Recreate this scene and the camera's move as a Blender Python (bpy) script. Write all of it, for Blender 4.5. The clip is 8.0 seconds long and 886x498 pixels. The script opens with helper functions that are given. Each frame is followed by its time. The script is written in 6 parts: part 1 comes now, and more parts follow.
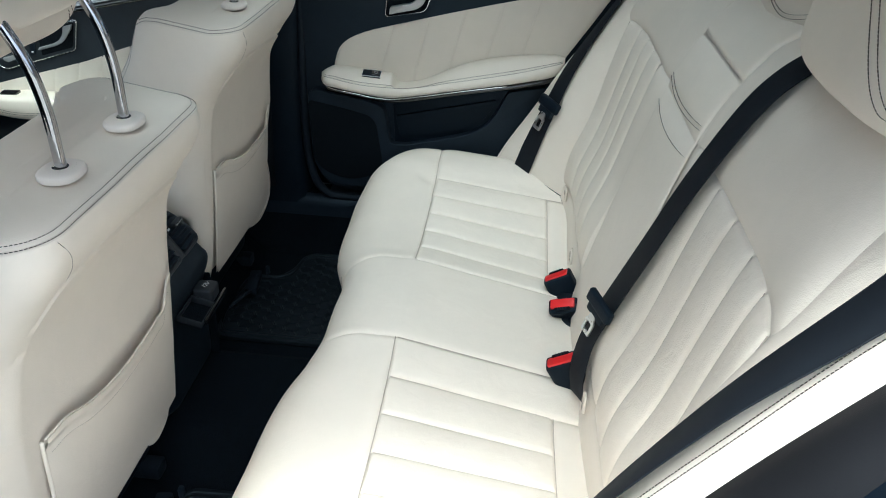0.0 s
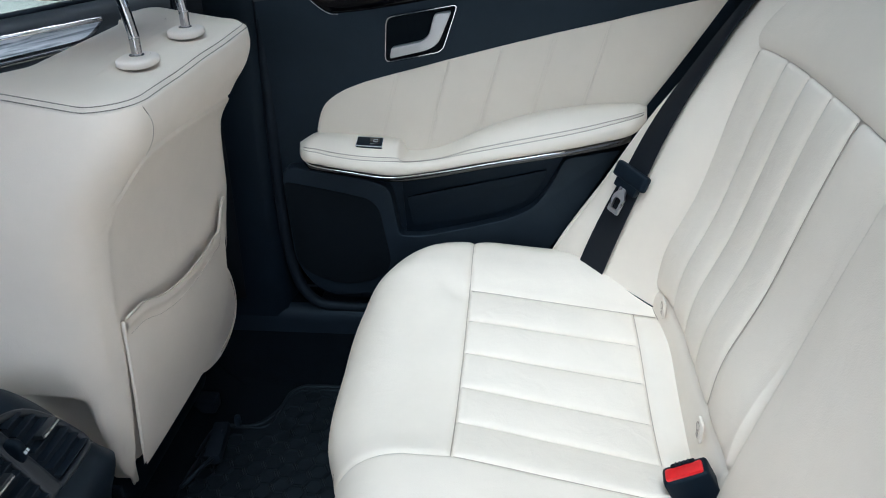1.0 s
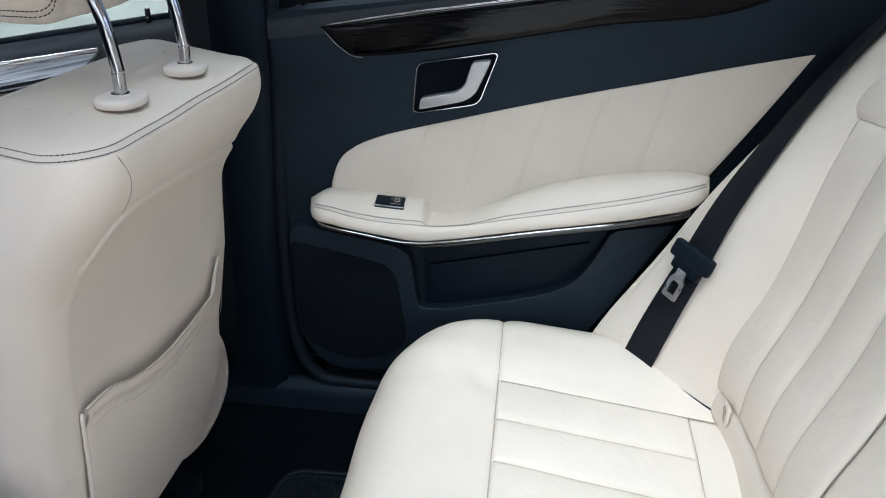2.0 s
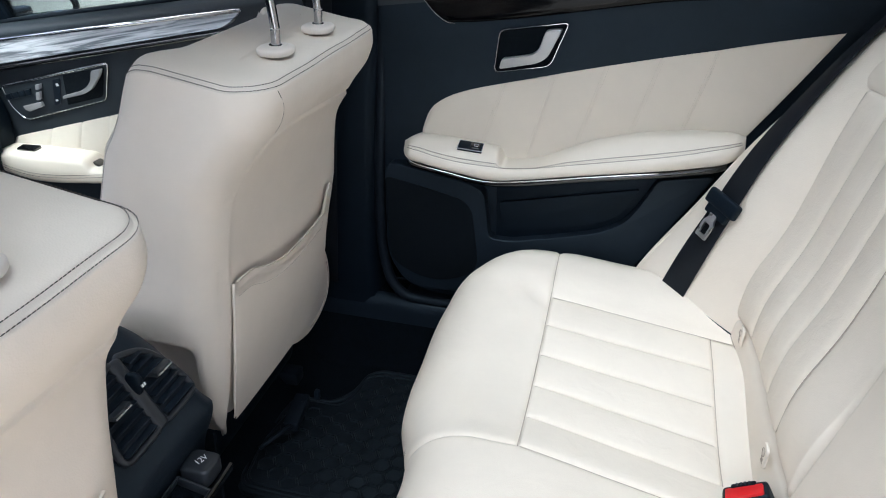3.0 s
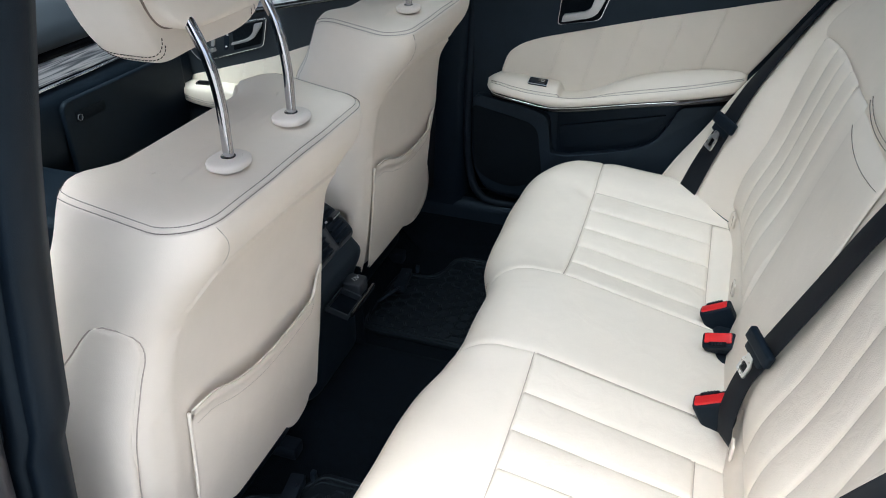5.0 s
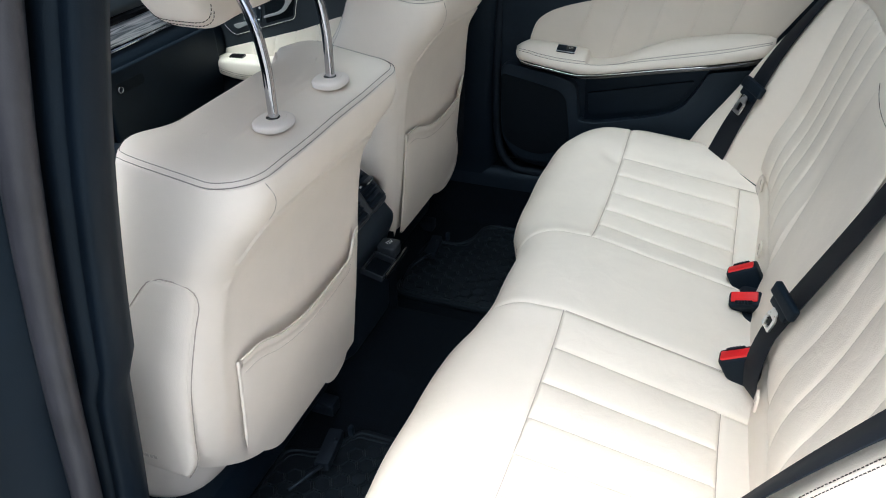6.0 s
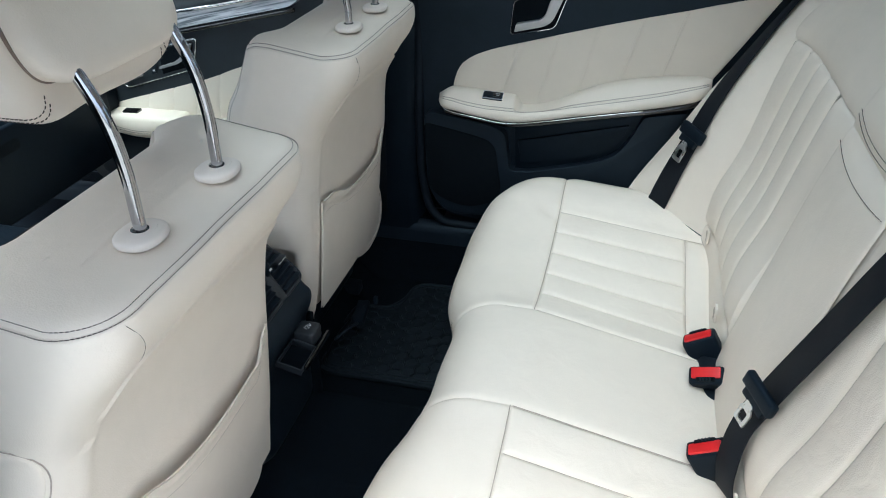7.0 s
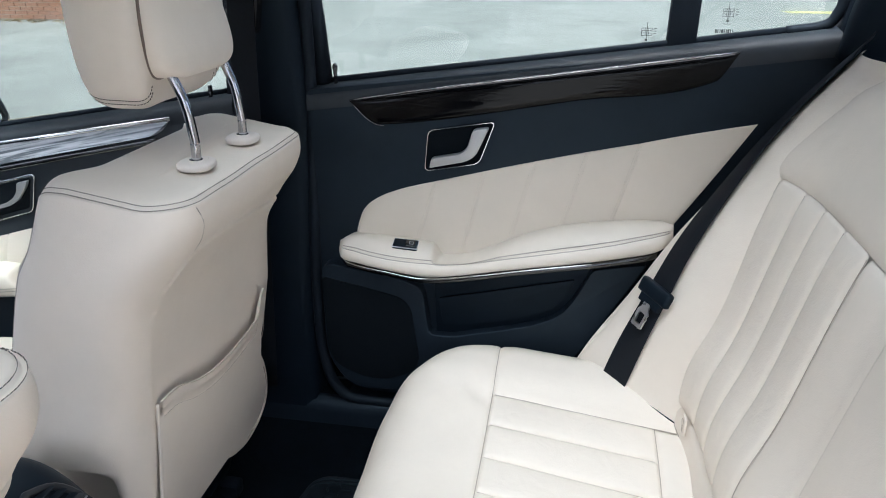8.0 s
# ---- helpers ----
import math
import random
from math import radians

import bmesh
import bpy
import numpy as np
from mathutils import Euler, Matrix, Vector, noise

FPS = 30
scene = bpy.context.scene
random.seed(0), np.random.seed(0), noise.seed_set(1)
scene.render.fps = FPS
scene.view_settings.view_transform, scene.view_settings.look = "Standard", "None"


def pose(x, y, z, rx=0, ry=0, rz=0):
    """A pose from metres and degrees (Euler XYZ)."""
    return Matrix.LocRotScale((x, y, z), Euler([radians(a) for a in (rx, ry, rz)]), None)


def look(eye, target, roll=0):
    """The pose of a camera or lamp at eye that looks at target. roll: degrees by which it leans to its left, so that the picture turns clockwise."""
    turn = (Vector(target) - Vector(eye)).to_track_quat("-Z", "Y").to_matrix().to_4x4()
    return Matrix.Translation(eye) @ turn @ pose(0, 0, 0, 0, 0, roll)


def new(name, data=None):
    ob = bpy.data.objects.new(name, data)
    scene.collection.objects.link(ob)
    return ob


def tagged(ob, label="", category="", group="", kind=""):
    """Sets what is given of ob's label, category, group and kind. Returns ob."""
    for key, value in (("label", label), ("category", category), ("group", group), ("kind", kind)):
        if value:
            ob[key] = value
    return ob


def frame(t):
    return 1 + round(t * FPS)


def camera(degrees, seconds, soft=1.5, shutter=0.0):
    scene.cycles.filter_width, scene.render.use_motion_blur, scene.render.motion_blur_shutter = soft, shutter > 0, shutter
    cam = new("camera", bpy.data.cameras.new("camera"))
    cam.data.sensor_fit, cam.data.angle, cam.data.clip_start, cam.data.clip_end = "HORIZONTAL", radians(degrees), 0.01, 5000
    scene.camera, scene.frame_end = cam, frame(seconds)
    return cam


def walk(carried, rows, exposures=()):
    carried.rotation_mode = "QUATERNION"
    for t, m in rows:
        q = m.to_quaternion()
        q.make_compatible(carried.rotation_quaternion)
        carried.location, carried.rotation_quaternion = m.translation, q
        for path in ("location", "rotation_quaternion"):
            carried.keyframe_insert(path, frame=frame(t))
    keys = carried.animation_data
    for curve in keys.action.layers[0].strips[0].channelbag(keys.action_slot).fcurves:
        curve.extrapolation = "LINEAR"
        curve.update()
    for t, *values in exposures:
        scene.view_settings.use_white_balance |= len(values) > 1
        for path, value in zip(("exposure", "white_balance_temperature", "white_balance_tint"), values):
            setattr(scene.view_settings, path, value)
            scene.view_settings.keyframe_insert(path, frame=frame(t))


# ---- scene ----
cam = camera(61.6, 8.0, soft=1.0)
EXPO = 2.62
PATH = [
    (0, (0.202, -1.089, 1.131), (0.064, 0.61, 0.084), 2.1),
    (0.5, (0.152, -0.809, 1.061), (-0.018, 0.856, -0.035), -0.6),
    (1, (0.114, -0.523, 1.0), (-0.066, 1.213, 0.024), -1.4),
    (1.2, (0.11, -0.447, 0.987), (-0.055, 1.316, 0.057), -1.0),
    (1.75, (0.076, -0.346, 0.961), (-0.096, 1.454, 0.101), 0.35),
    (2.3, (0.064, -0.409, 0.975), (-0.188, 1.363, 0.082), 1.7),
    (2.5, (0.076, -0.452, 0.991), (-0.214, 1.299, 0.069), 1.6),
    (3, (0.109, -0.586, 1.009), (-0.284, 1.132, 0.064), 1.7),
    (3.5, (0.134, -0.717, 1.057), (-0.333, 0.997, 0.138), 1.2),
    (4, (0.163, -0.835, 1.084), (-0.344, 0.886, 0.202), 0.1),
    (4.5, (0.19, -0.955, 1.111), (-0.334, 0.73, 0.17), -0.1),
    (5, (0.209, -1.062, 1.125), (-0.336, 0.557, 0.085), 0.3),
    (5.2, (0.214, -1.09, 1.126), (-0.349, 0.51, 0.067), -0.0),
    (5.75, (0.218, -1.121, 1.125), (-0.388, 0.441, 0.033), -1.0),
    (6.3, (0.209, -1.09, 1.126), (-0.371, 0.484, 0.038), -2.0),
    (6.5, (0.205, -1.073, 1.128), (-0.343, 0.519, 0.048), -2.0),
    (7, (0.164, -0.928, 1.122), (-0.27, 0.722, 0.078), -1.0),
    (7.5, (0.132, -0.704, 1.075), (-0.228, 1.029, 0.145), -0.5),
    (8, (0.139, -0.555, 1.036), (-0.163, 1.274, 0.285), 0.5),
]
walk(cam, [(t, look(eye, target, roll)) for t, eye, target, roll in PATH],
     exposures=[(0.0, EXPO - 0.29, 5390, -7), (0.5, EXPO - 0.28, 5350, -10), (1.0, EXPO + 0.14, 5240, -2), (2.5, EXPO + 0.17, 5460, 1), (4.0, EXPO + 0.02, 5460, 1), (5.0, EXPO - 0.15, 5460, -1), (6.5, EXPO - 0.23, 5450, -2), (7.0, EXPO - 0.14, 5290, -5), (7.5, EXPO + 0.02, 5190, -7), (8.0, EXPO + 0.14, 5460, 2)])

# ---- light ----
world = bpy.data.worlds.new("sky")
scene.world = world
world.use_nodes = True
wn = world.node_tree.nodes
sky = wn.new("ShaderNodeTexSky")
sky.sky_type = "NISHITA"
sky.sun_disc = False
sky.sun_elevation = radians(70)
sky.sun_rotation = radians(190)
sky.air_density = 0.15
sky.ozone_density = 0.0
sky.dust_density = 6.0
wn["Background"].inputs["Strength"].default_value = 0.15
world.node_tree.links.new(sky.outputs[0], wn["Background"].inputs["Color"])
sun_data = bpy.data.lights.new("sun", "SUN")
sun_data.energy = 0.06
sun_data.angle = radians(35)
sun_data.color = (1.0, 0.94, 0.86)
sun = new("sun", sun_data)
sun.matrix_world = look((-0.60, -3.4, 9.4), (0, 0, 0))


# ---- materials ----
def material(name, base, rough=0.5, metal=0.0, vary=0.0, scale=8.0, grain=0.0, grain_scale=400.0, kind="noise",
             coat=0.0, spec=0.5, dark=None, wrinkle=0.0, wrinkle_scale=25.0):
    m = bpy.data.materials.new(name)
    m.use_nodes = True
    nt = m.node_tree
    n, l = nt.nodes, nt.links
    b = n["Principled BSDF"]
    b.inputs["Roughness"].default_value = rough
    b.inputs["Metallic"].default_value = metal
    b.inputs["Coat Weight"].default_value = coat
    b.inputs["Coat Roughness"].default_value = 0.04
    b.inputs["Specular IOR Level"].default_value = spec
    b.inputs["Base Color"].default_value = (*base, 1)
    co = n.new("ShaderNodeTexCoord")
    if vary:
        big = n.new("ShaderNodeTexNoise")
        big.inputs["Scale"].default_value = scale
        big.inputs["Detail"].default_value = 5
        big.inputs["Roughness"].default_value = 0.65
        l.new(co.outputs["Object"], big.inputs["Vector"])
        ramp = n.new("ShaderNodeMapRange")
        ramp.inputs["From Min"].default_value, ramp.inputs["From Max"].default_value = 0.3, 0.7
        l.new(big.outputs["Fac"], ramp.inputs["Value"])
        mix = n.new("ShaderNodeMix")
        mix.data_type = "RGBA"
        mix.inputs["A"].default_value = (*[c * (1 - vary) for c in base], 1) if dark is None else (*dark, 1)
        mix.inputs["B"].default_value = (*[min(1, c * (1 + vary * 0.4)) for c in base], 1)
        l.new(ramp.outputs["Result"], mix.inputs["Factor"])
        l.new(mix.outputs["Result"], b.inputs["Base Color"])
        rr = n.new("ShaderNodeMapRange")
        rr.inputs["To Min"].default_value, rr.inputs["To Max"].default_value = rough * 0.85, min(1, rough * 1.15)
        l.new(big.outputs["Fac"], rr.inputs["Value"])
        l.new(rr.outputs["Result"], b.inputs["Roughness"])
    last = None
    if wrinkle:
        wr = n.new("ShaderNodeTexNoise")
        wr.inputs["Scale"].default_value = wrinkle_scale
        wr.inputs["Detail"].default_value = 3
        wr.inputs["Distortion"].default_value = 0.6
        l.new(co.outputs["Object"], wr.inputs["Vector"])
        bp = n.new("ShaderNodeBump")
        bp.inputs["Strength"].default_value = 1.0
        bp.inputs["Distance"].default_value = wrinkle
        l.new(wr.outputs["Fac"], bp.inputs["Height"])
        last = bp
    if grain:
        if kind == "cells":
            g = n.new("ShaderNodeTexVoronoi")
            g.inputs["Scale"].default_value = grain_scale
            out = g.outputs["Distance"]
        else:
            g = n.new("ShaderNodeTexNoise")
            g.inputs["Scale"].default_value = grain_scale
            g.inputs["Detail"].default_value = 2
            out = g.outputs["Fac"]
        l.new(co.outputs["Object"], g.inputs["Vector"])
        bp = n.new("ShaderNodeBump")
        bp.inputs["Strength"].default_value = 1.0
        bp.inputs["Distance"].default_value = grain
        l.new(out, bp.inputs["Height"])
        if last:
            l.new(last.outputs["Normal"], bp.inputs["Normal"])
        last = bp
    if last:
        l.new(last.outputs["Normal"], b.inputs["Normal"])
    return m


LEATHER = material("cream_leather", (0.79, 0.718, 0.628), 0.54, vary=0.06, scale=5, spec=0.38, grain=0.00013, grain_scale=620, kind="cells", wrinkle=0.0016, wrinkle_scale=16)
LEATHER_F = material("cream_leather_flutes", (0.79, 0.718, 0.628), 0.54, vary=0.06, scale=6, spec=0.38, grain=0.00013, grain_scale=620, kind="cells", wrinkle=0.0016, wrinkle_scale=30)
DOORHIDE = material("door_leather", (0.75, 0.690, 0.602), 0.5, vary=0.05, scale=7, grain=0.00012, grain_scale=700, kind="cells", wrinkle=0.001, wrinkle_scale=14)
CREAMPLASTIC = material("cream_plastic", (0.77, 0.705, 0.64), 0.42, vary=0.04, scale=20)
PLASTIC = material("black_soft_plastic", (0.0042, 0.0078, 0.0140), 0.52, vary=0.25, scale=10, grain=0.0002, grain_scale=900, spec=0.22)
PLASTIC2 = material("grey_black_plastic", (0.0100, 0.0150, 0.0230), 0.5, vary=0.25, scale=12, grain=0.0002, grain_scale=800, spec=0.32)
# lighter copy of the black plastic, with light from the glass in its colour
LIT_PLASTIC = material("padded_black_lit", (0.026, 0.034, 0.043), 0.5, vary=0.2, scale=10, grain=0.0002, grain_scale=800, spec=0.4)
GLOSSBLACK = material("gloss_black", (0.006, 0.006, 0.007), 0.08, coat=1.0, vary=0.2, scale=20)
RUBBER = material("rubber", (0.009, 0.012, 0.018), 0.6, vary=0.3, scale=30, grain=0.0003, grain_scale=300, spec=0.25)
GREYTRIM = material("grey_plastic", (0.022, 0.026, 0.032), 0.4, vary=0.2, scale=40)
SEAL = material("door_seal", (0.030, 0.030, 0.037), 0.45, vary=0.3, scale=25, grain=0.0002, grain_scale=500)
JAMB = material("jamb_plastic", (0.010, 0.0105, 0.0125), 0.62, vary=0.3, scale=9, grain=0.0002, grain_scale=800, spec=0.12)
CARPET = material("black_carpet", (0.0035, 0.0052, 0.0085), 0.95, vary=0.5, scale=60, grain=0.003, grain_scale=700, spec=0.15)
MATRUBBER = material("mat_rubber", (0.006, 0.008, 0.0115), 0.6, vary=0.3, scale=40, grain=0.0004, grain_scale=400, spec=0.4)
GRILLE = material("speaker_cloth", (0.0025, 0.0036, 0.006), 0.8, spec=0.25, vary=0.3, scale=50, grain=0.0008, grain_scale=1100, kind="cells")
CHROME = material("chrome", (0.82, 0.83, 0.85), 0.09, 1.0, vary=0.05, scale=40)
DARKCHROME = material("polished_chrome", (0.50, 0.50, 0.52), 0.07, 1.0, vary=0.05, scale=40)
SATIN = material("satin_silver", (0.70, 0.71, 0.72), 0.28, 1.0, vary=0.06, scale=60)
# bright, half-metal base stands in for sky mirrored by the front door controls
SILVER = material("sky_bright_silver", (0.62, 0.63, 0.65), 0.20, 0.55, vary=0.05, scale=60, coat=0.6)
LEVERSILVER = material("lever_silver", (0.50, 0.51, 0.52), 0.36, 0.55, vary=0.05, scale=40)
STEEL = material("steel", (0.55, 0.55, 0.56), 0.3, 1.0, vary=0.1, scale=80)
RED = material("red_button", (0.62, 0.012, 0.016), 0.35, vary=0.1, scale=60)
THREAD = material("brown_thread", (0.05, 0.038, 0.032), 0.8, vary=0.3, scale=200)
THREADCREAM = material("cream_thread", (0.62, 0.56, 0.49), 0.8, vary=0.2, scale=200)
# darker than leather to draw the shade in seams and gaps; also tag marks
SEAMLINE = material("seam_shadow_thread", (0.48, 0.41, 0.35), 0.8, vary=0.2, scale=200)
# dark brown for the shade where two leather pads meet
CREASE_SHADE = material("crease_shade_brown", (0.20, 0.155, 0.125), 0.8, vary=0.2, scale=100)
LABEL = material("printed_white", (0.72, 0.74, 0.75), 0.5, vary=0.05, scale=50)
PRINTGREY = material("etched_grey", (0.10, 0.105, 0.105), 0.6, vary=0.05, scale=50)
ROOFCLOTH = material("headliner", (0.55, 0.53, 0.50), 0.9, vary=0.05, scale=30, grain=0.0006, grain_scale=500)


def weave_material():
    m = material("belt_webbing", (0.007, 0.0095, 0.014), 0.65, vary=0.2, scale=30, spec=0.2)
    nt = m.node_tree
    n, l = nt.nodes, nt.links
    co = n.new("ShaderNodeTexCoord")
    w = n.new("ShaderNodeTexWave")
    w.inputs["Scale"].default_value = 260
    w.inputs["Distortion"].default_value = 0.6
    l.new(co.outputs["UV"], w.inputs["Vector"])
    bp = n.new("ShaderNodeBump")
    bp.inputs["Distance"].default_value = 0.0004
    l.new(w.outputs["Fac"], bp.inputs["Height"])
    l.new(bp.outputs["Normal"], n["Principled BSDF"].inputs["Normal"])
    return m


def wood_material(name, relief):
    m = material(name, (0.004, 0.004, 0.005), 0.06, coat=0.14, spec=0.12)
    nt = m.node_tree
    n, l = nt.nodes, nt.links
    co = n.new("ShaderNodeTexCoord")
    mp = n.new("ShaderNodeMapping")
    mp.inputs["Scale"].default_value = (2.5, 1, 30)
    mp.inputs["Rotation"].default_value = (0, radians(8), 0)
    l.new(co.outputs["Object"], mp.inputs["Vector"])
    w = n.new("ShaderNodeTexNoise")
    w.inputs["Scale"].default_value = 4.0
    w.inputs["Detail"].default_value = 6
    w.inputs["Distortion"].default_value = 1.4
    l.new(mp.outputs["Vector"], w.inputs["Vector"])
    r = n.new("ShaderNodeValToRGB")
    r.color_ramp.elements[0].position, r.color_ramp.elements[0].color = 0.38, (0.0014, 0.0017, 0.0026, 1)
    r.color_ramp.elements[1].position, r.color_ramp.elements[1].color = 0.68, (0.0045, 0.0043, 0.0050, 1)
    l.new(w.outputs["Fac"], r.inputs["Fac"])
    l.new(r.outputs["Color"], n["Principled BSDF"].inputs["Base Color"])
    bp = n.new("ShaderNodeBump")
    bp.inputs["Distance"].default_value = relief
    l.new(w.outputs["Fac"], bp.inputs["Height"])
    l.new(bp.outputs["Normal"], n["Principled BSDF"].inputs["Normal"])
    l.new(bp.outputs["Normal"], n["Principled BSDF"].inputs["Coat Normal"])
    return m


def streaked_trim(name, stretch, slope):
    m = material(name, (0.3, 0.31, 0.33), 0.22, coat=1.0)
    n, l = m.node_tree.nodes, m.node_tree.links
    co = n.new("ShaderNodeTexCoord")
    mp = n.new("ShaderNodeMapping")
    mp.inputs["Scale"].default_value = stretch
    turn = n.new("ShaderNodeMapping")
    turn.inputs["Rotation"].default_value = (0, radians(slope), 0)
    l.new(co.outputs["Object"], turn.inputs["Vector"])
    l.new(turn.outputs["Vector"], mp.inputs["Vector"])
    w = n.new("ShaderNodeTexNoise")
    w.inputs["Scale"].default_value = 2.4
    w.inputs["Detail"].default_value = 5
    w.inputs["Distortion"].default_value = 1.9
    l.new(mp.outputs["Vector"], w.inputs["Vector"])
    # pale ramp: reflected sky is put into the base colour of dark wood
    r = n.new("ShaderNodeValToRGB")
    r.color_ramp.elements[0].position, r.color_ramp.elements[0].color = 0.40, (0.20, 0.22, 0.25, 1)
    r.color_ramp.elements[1].position, r.color_ramp.elements[1].color = 0.60, (0.80, 0.82, 0.88, 1)
    l.new(w.outputs["Fac"], r.inputs["Fac"])
    b = n["Principled BSDF"]
    l.new(r.outputs["Color"], b.inputs["Base Color"])
    b.inputs["Metallic"].default_value = 0.30
    bp = n.new("ShaderNodeBump")
    bp.inputs["Distance"].default_value = 0.0003
    l.new(w.outputs["Fac"], bp.inputs["Height"])
    l.new(bp.outputs["Normal"], b.inputs["Normal"])
    return m


def glass_material(name, tint):
    m = bpy.data.materials.new(name)
    m.use_nodes = True
    n, l = m.node_tree.nodes, m.node_tree.links
    n.remove(n["Principled BSDF"])
    tr = n.new("ShaderNodeBsdfTransparent")
    tr.inputs["Color"].default_value = (*tint, 1)
    gl = n.new("ShaderNodeBsdfGlossy")
    gl.inputs["Roughness"].default_value = 0.02
    fr = n.new("ShaderNodeFresnel")
    fr.inputs["IOR"].default_value = 1.45
    mx = n.new("ShaderNodeMixShader")
    l.new(fr.outputs[0], mx.inputs[0])
    l.new(tr.outputs[0], mx.inputs[1])
    l.new(gl.outputs[0], mx.inputs[2])
    l.new(mx.outputs[0], n["Material Output"].inputs["Surface"])
    return m


for plastic in (PLASTIC, PLASTIC2, RUBBER, CARPET, MATRUBBER, GRILLE):
    plastic.node_tree.nodes["Principled BSDF"].inputs["Specular Tint"].default_value = (0.68, 0.86, 1.0, 1)
WEBBING = weave_material()
WOOD = wood_material("dark_ash_wood", 0.0003)
WOOD_OPEN = streaked_trim("sky_grey_wood", (1.7, 6, 42), 12)
WOOD_DASH = streaked_trim("sky_grey_wood_strip", (6, 1.4, 40), 0)
GLASS = glass_material("window_glass", (0.60, 0.645, 0.635))
SCREENGLASS = glass_material("windscreen_glass", (0.82, 0.85, 0.84))
# tint of the added roof panel, sets how much sky light enters
ADDED_ROOFGLASS = glass_material("added_roof_glass_tint", (0.46, 0.48, 0.49))


# ---- mesh helpers ----
def mesh_of(name, verts, faces, mat, smooth=True):
    me = bpy.data.meshes.new(name)
    me.from_pydata([tuple(map(float, v)) for v in verts], [], [tuple(map(int, f)) for f in faces])
    if smooth:
        me.shade_smooth()
    me.materials.append(mat)
    return me


def part(name, bm, mat, parent=None, label=""):
    """One mesh object; bm is a bmesh, a mesh or (verts, faces)."""
    if isinstance(bm, tuple):
        me = mesh_of(name, bm[0], bm[1], mat)
    elif isinstance(bm, bpy.types.Mesh):
        me = bm
    else:
        me = bpy.data.meshes.new(name)
        bm.normal_update()
        bm.to_mesh(me)
        bm.free()
        me.shade_smooth()
        me.set_sharp_from_angle(angle=radians(38))
        me.materials.append(mat)
    ob = new(name, me)
    if parent is not None:
        ob.parent = parent
    if label:
        ob["label"] = label
    return ob


def thing(name, label, category, group="", kind="", at=None):
    ob = new(name)
    ob.empty_display_size = 0.05
    if at is not None:
        ob.matrix_basis = at
    return tagged(ob, label, category, group, kind)


def smooth01(t):
    t = np.clip(t, 0, 1)
    return t * t * (3 - 2 * t)


def curve_of(xs, ys):
    """Smooth function through few knots (cubic Hermite)."""
    xs, ys = np.array(xs, float), np.array(ys, float)
    d = np.diff(ys) / np.diff(xs)
    m = np.concatenate([[d[0]], (d[1:] + d[:-1]) / 2, [d[-1]]])
    for i in range(1, len(xs) - 1):
        if d[i - 1] * d[i] <= 0:
            m[i] = 0

    def f(x):
        x = np.clip(np.asarray(x, float), xs[0], xs[-1])
        i = np.clip(np.searchsorted(xs, x, side="right") - 1, 0, len(xs) - 2)
        h = xs[i + 1] - xs[i]
        t = (x - xs[i]) / h
        return ((1 + 2 * t) * (1 - t) ** 2 * ys[i] + t * (1 - t) ** 2 * h * m[i] + t * t * (3 - 2 * t) * ys[i + 1] + t * t * (t - 1) * h * m[i + 1])
    return f


def rounded_path(points, n=6, closed=False):
    """Catmull-Rom through points."""
    p = [Vector(q) for q in points]
    out = []
    k = len(p)
    last = k if closed else k - 1
    for i in range(last):
        a = p[(i - 1) % k] if closed or i else p[0] * 2 - p[1]
        b, c = p[i], p[(i + 1) % k]
        d = p[(i + 2) % k] if closed or i + 2 < k else p[-1] * 2 - p[-2]
        for j in range(n):
            t = j / n
            out.append(0.5 * ((2 * b) + (c - a) * t + (2 * a - 5 * b + 4 * c - d) * t * t + (3 * b - a - 3 * c + d) * t ** 3))
    if not closed:
        out.append(p[-1])
    return out


def round_corners(pts, r, n=5):
    """A closed 2D outline with its corners rounded by r (one number or one per corner)."""
    out = []
    k = len(pts)
    for i in range(k):
        a, b, c = Vector(pts[i - 1]), Vector(pts[i]), Vector(pts[(i + 1) % k])
        rad = r[i] if isinstance(r, (list, tuple)) else r
        u, v = (a - b), (c - b)
        cut = min(rad, u.length * 0.48, v.length * 0.48)
        p, q = b + u.normalized() * cut, b + v.normalized() * cut
        for j in range(n + 1):
            t = j / n
            out.append(p * (1 - t) ** 2 + b * 2 * t * (1 - t) + q * t * t)
    return out


def clustered(a, b, step, edge):
    """Stations from a to b, finer near both ends."""
    n = max(2, int(round((b - a) / step)))
    mid = list(np.linspace(a, b, n + 1))
    fine = [edge * f for f in (0, 0.3, 0.6, 1.0, 1.5, 2.2, 3.2)]
    s = set(round(x, 6) for x in mid if a + 3.4 * edge < x < b - 3.4 * edge)
    s |= set(round(a + f, 6) for f in fine if a + f < (a + b) / 2) | set(round(b - f, 6) for f in fine if b - f > (a + b) / 2)
    return np.array(sorted(s))


def grid_faces(nu, nv, wrap=False):
    f = []
    for i in range(nu if wrap else nu - 1):
        i2 = (i + 1) % nu
        for j in range(nv - 1):
            f.append((i * nv + j, i2 * nv + j, i2 * nv + j + 1, i * nv + j + 1))
    return f


def normals_of(P):
    du = np.gradient(P, axis=0)
    dv = np.gradient(P, axis=1)
    n = np.cross(du, dv)
    return n / np.maximum(np.linalg.norm(n, axis=2, keepdims=True), 1e-9)


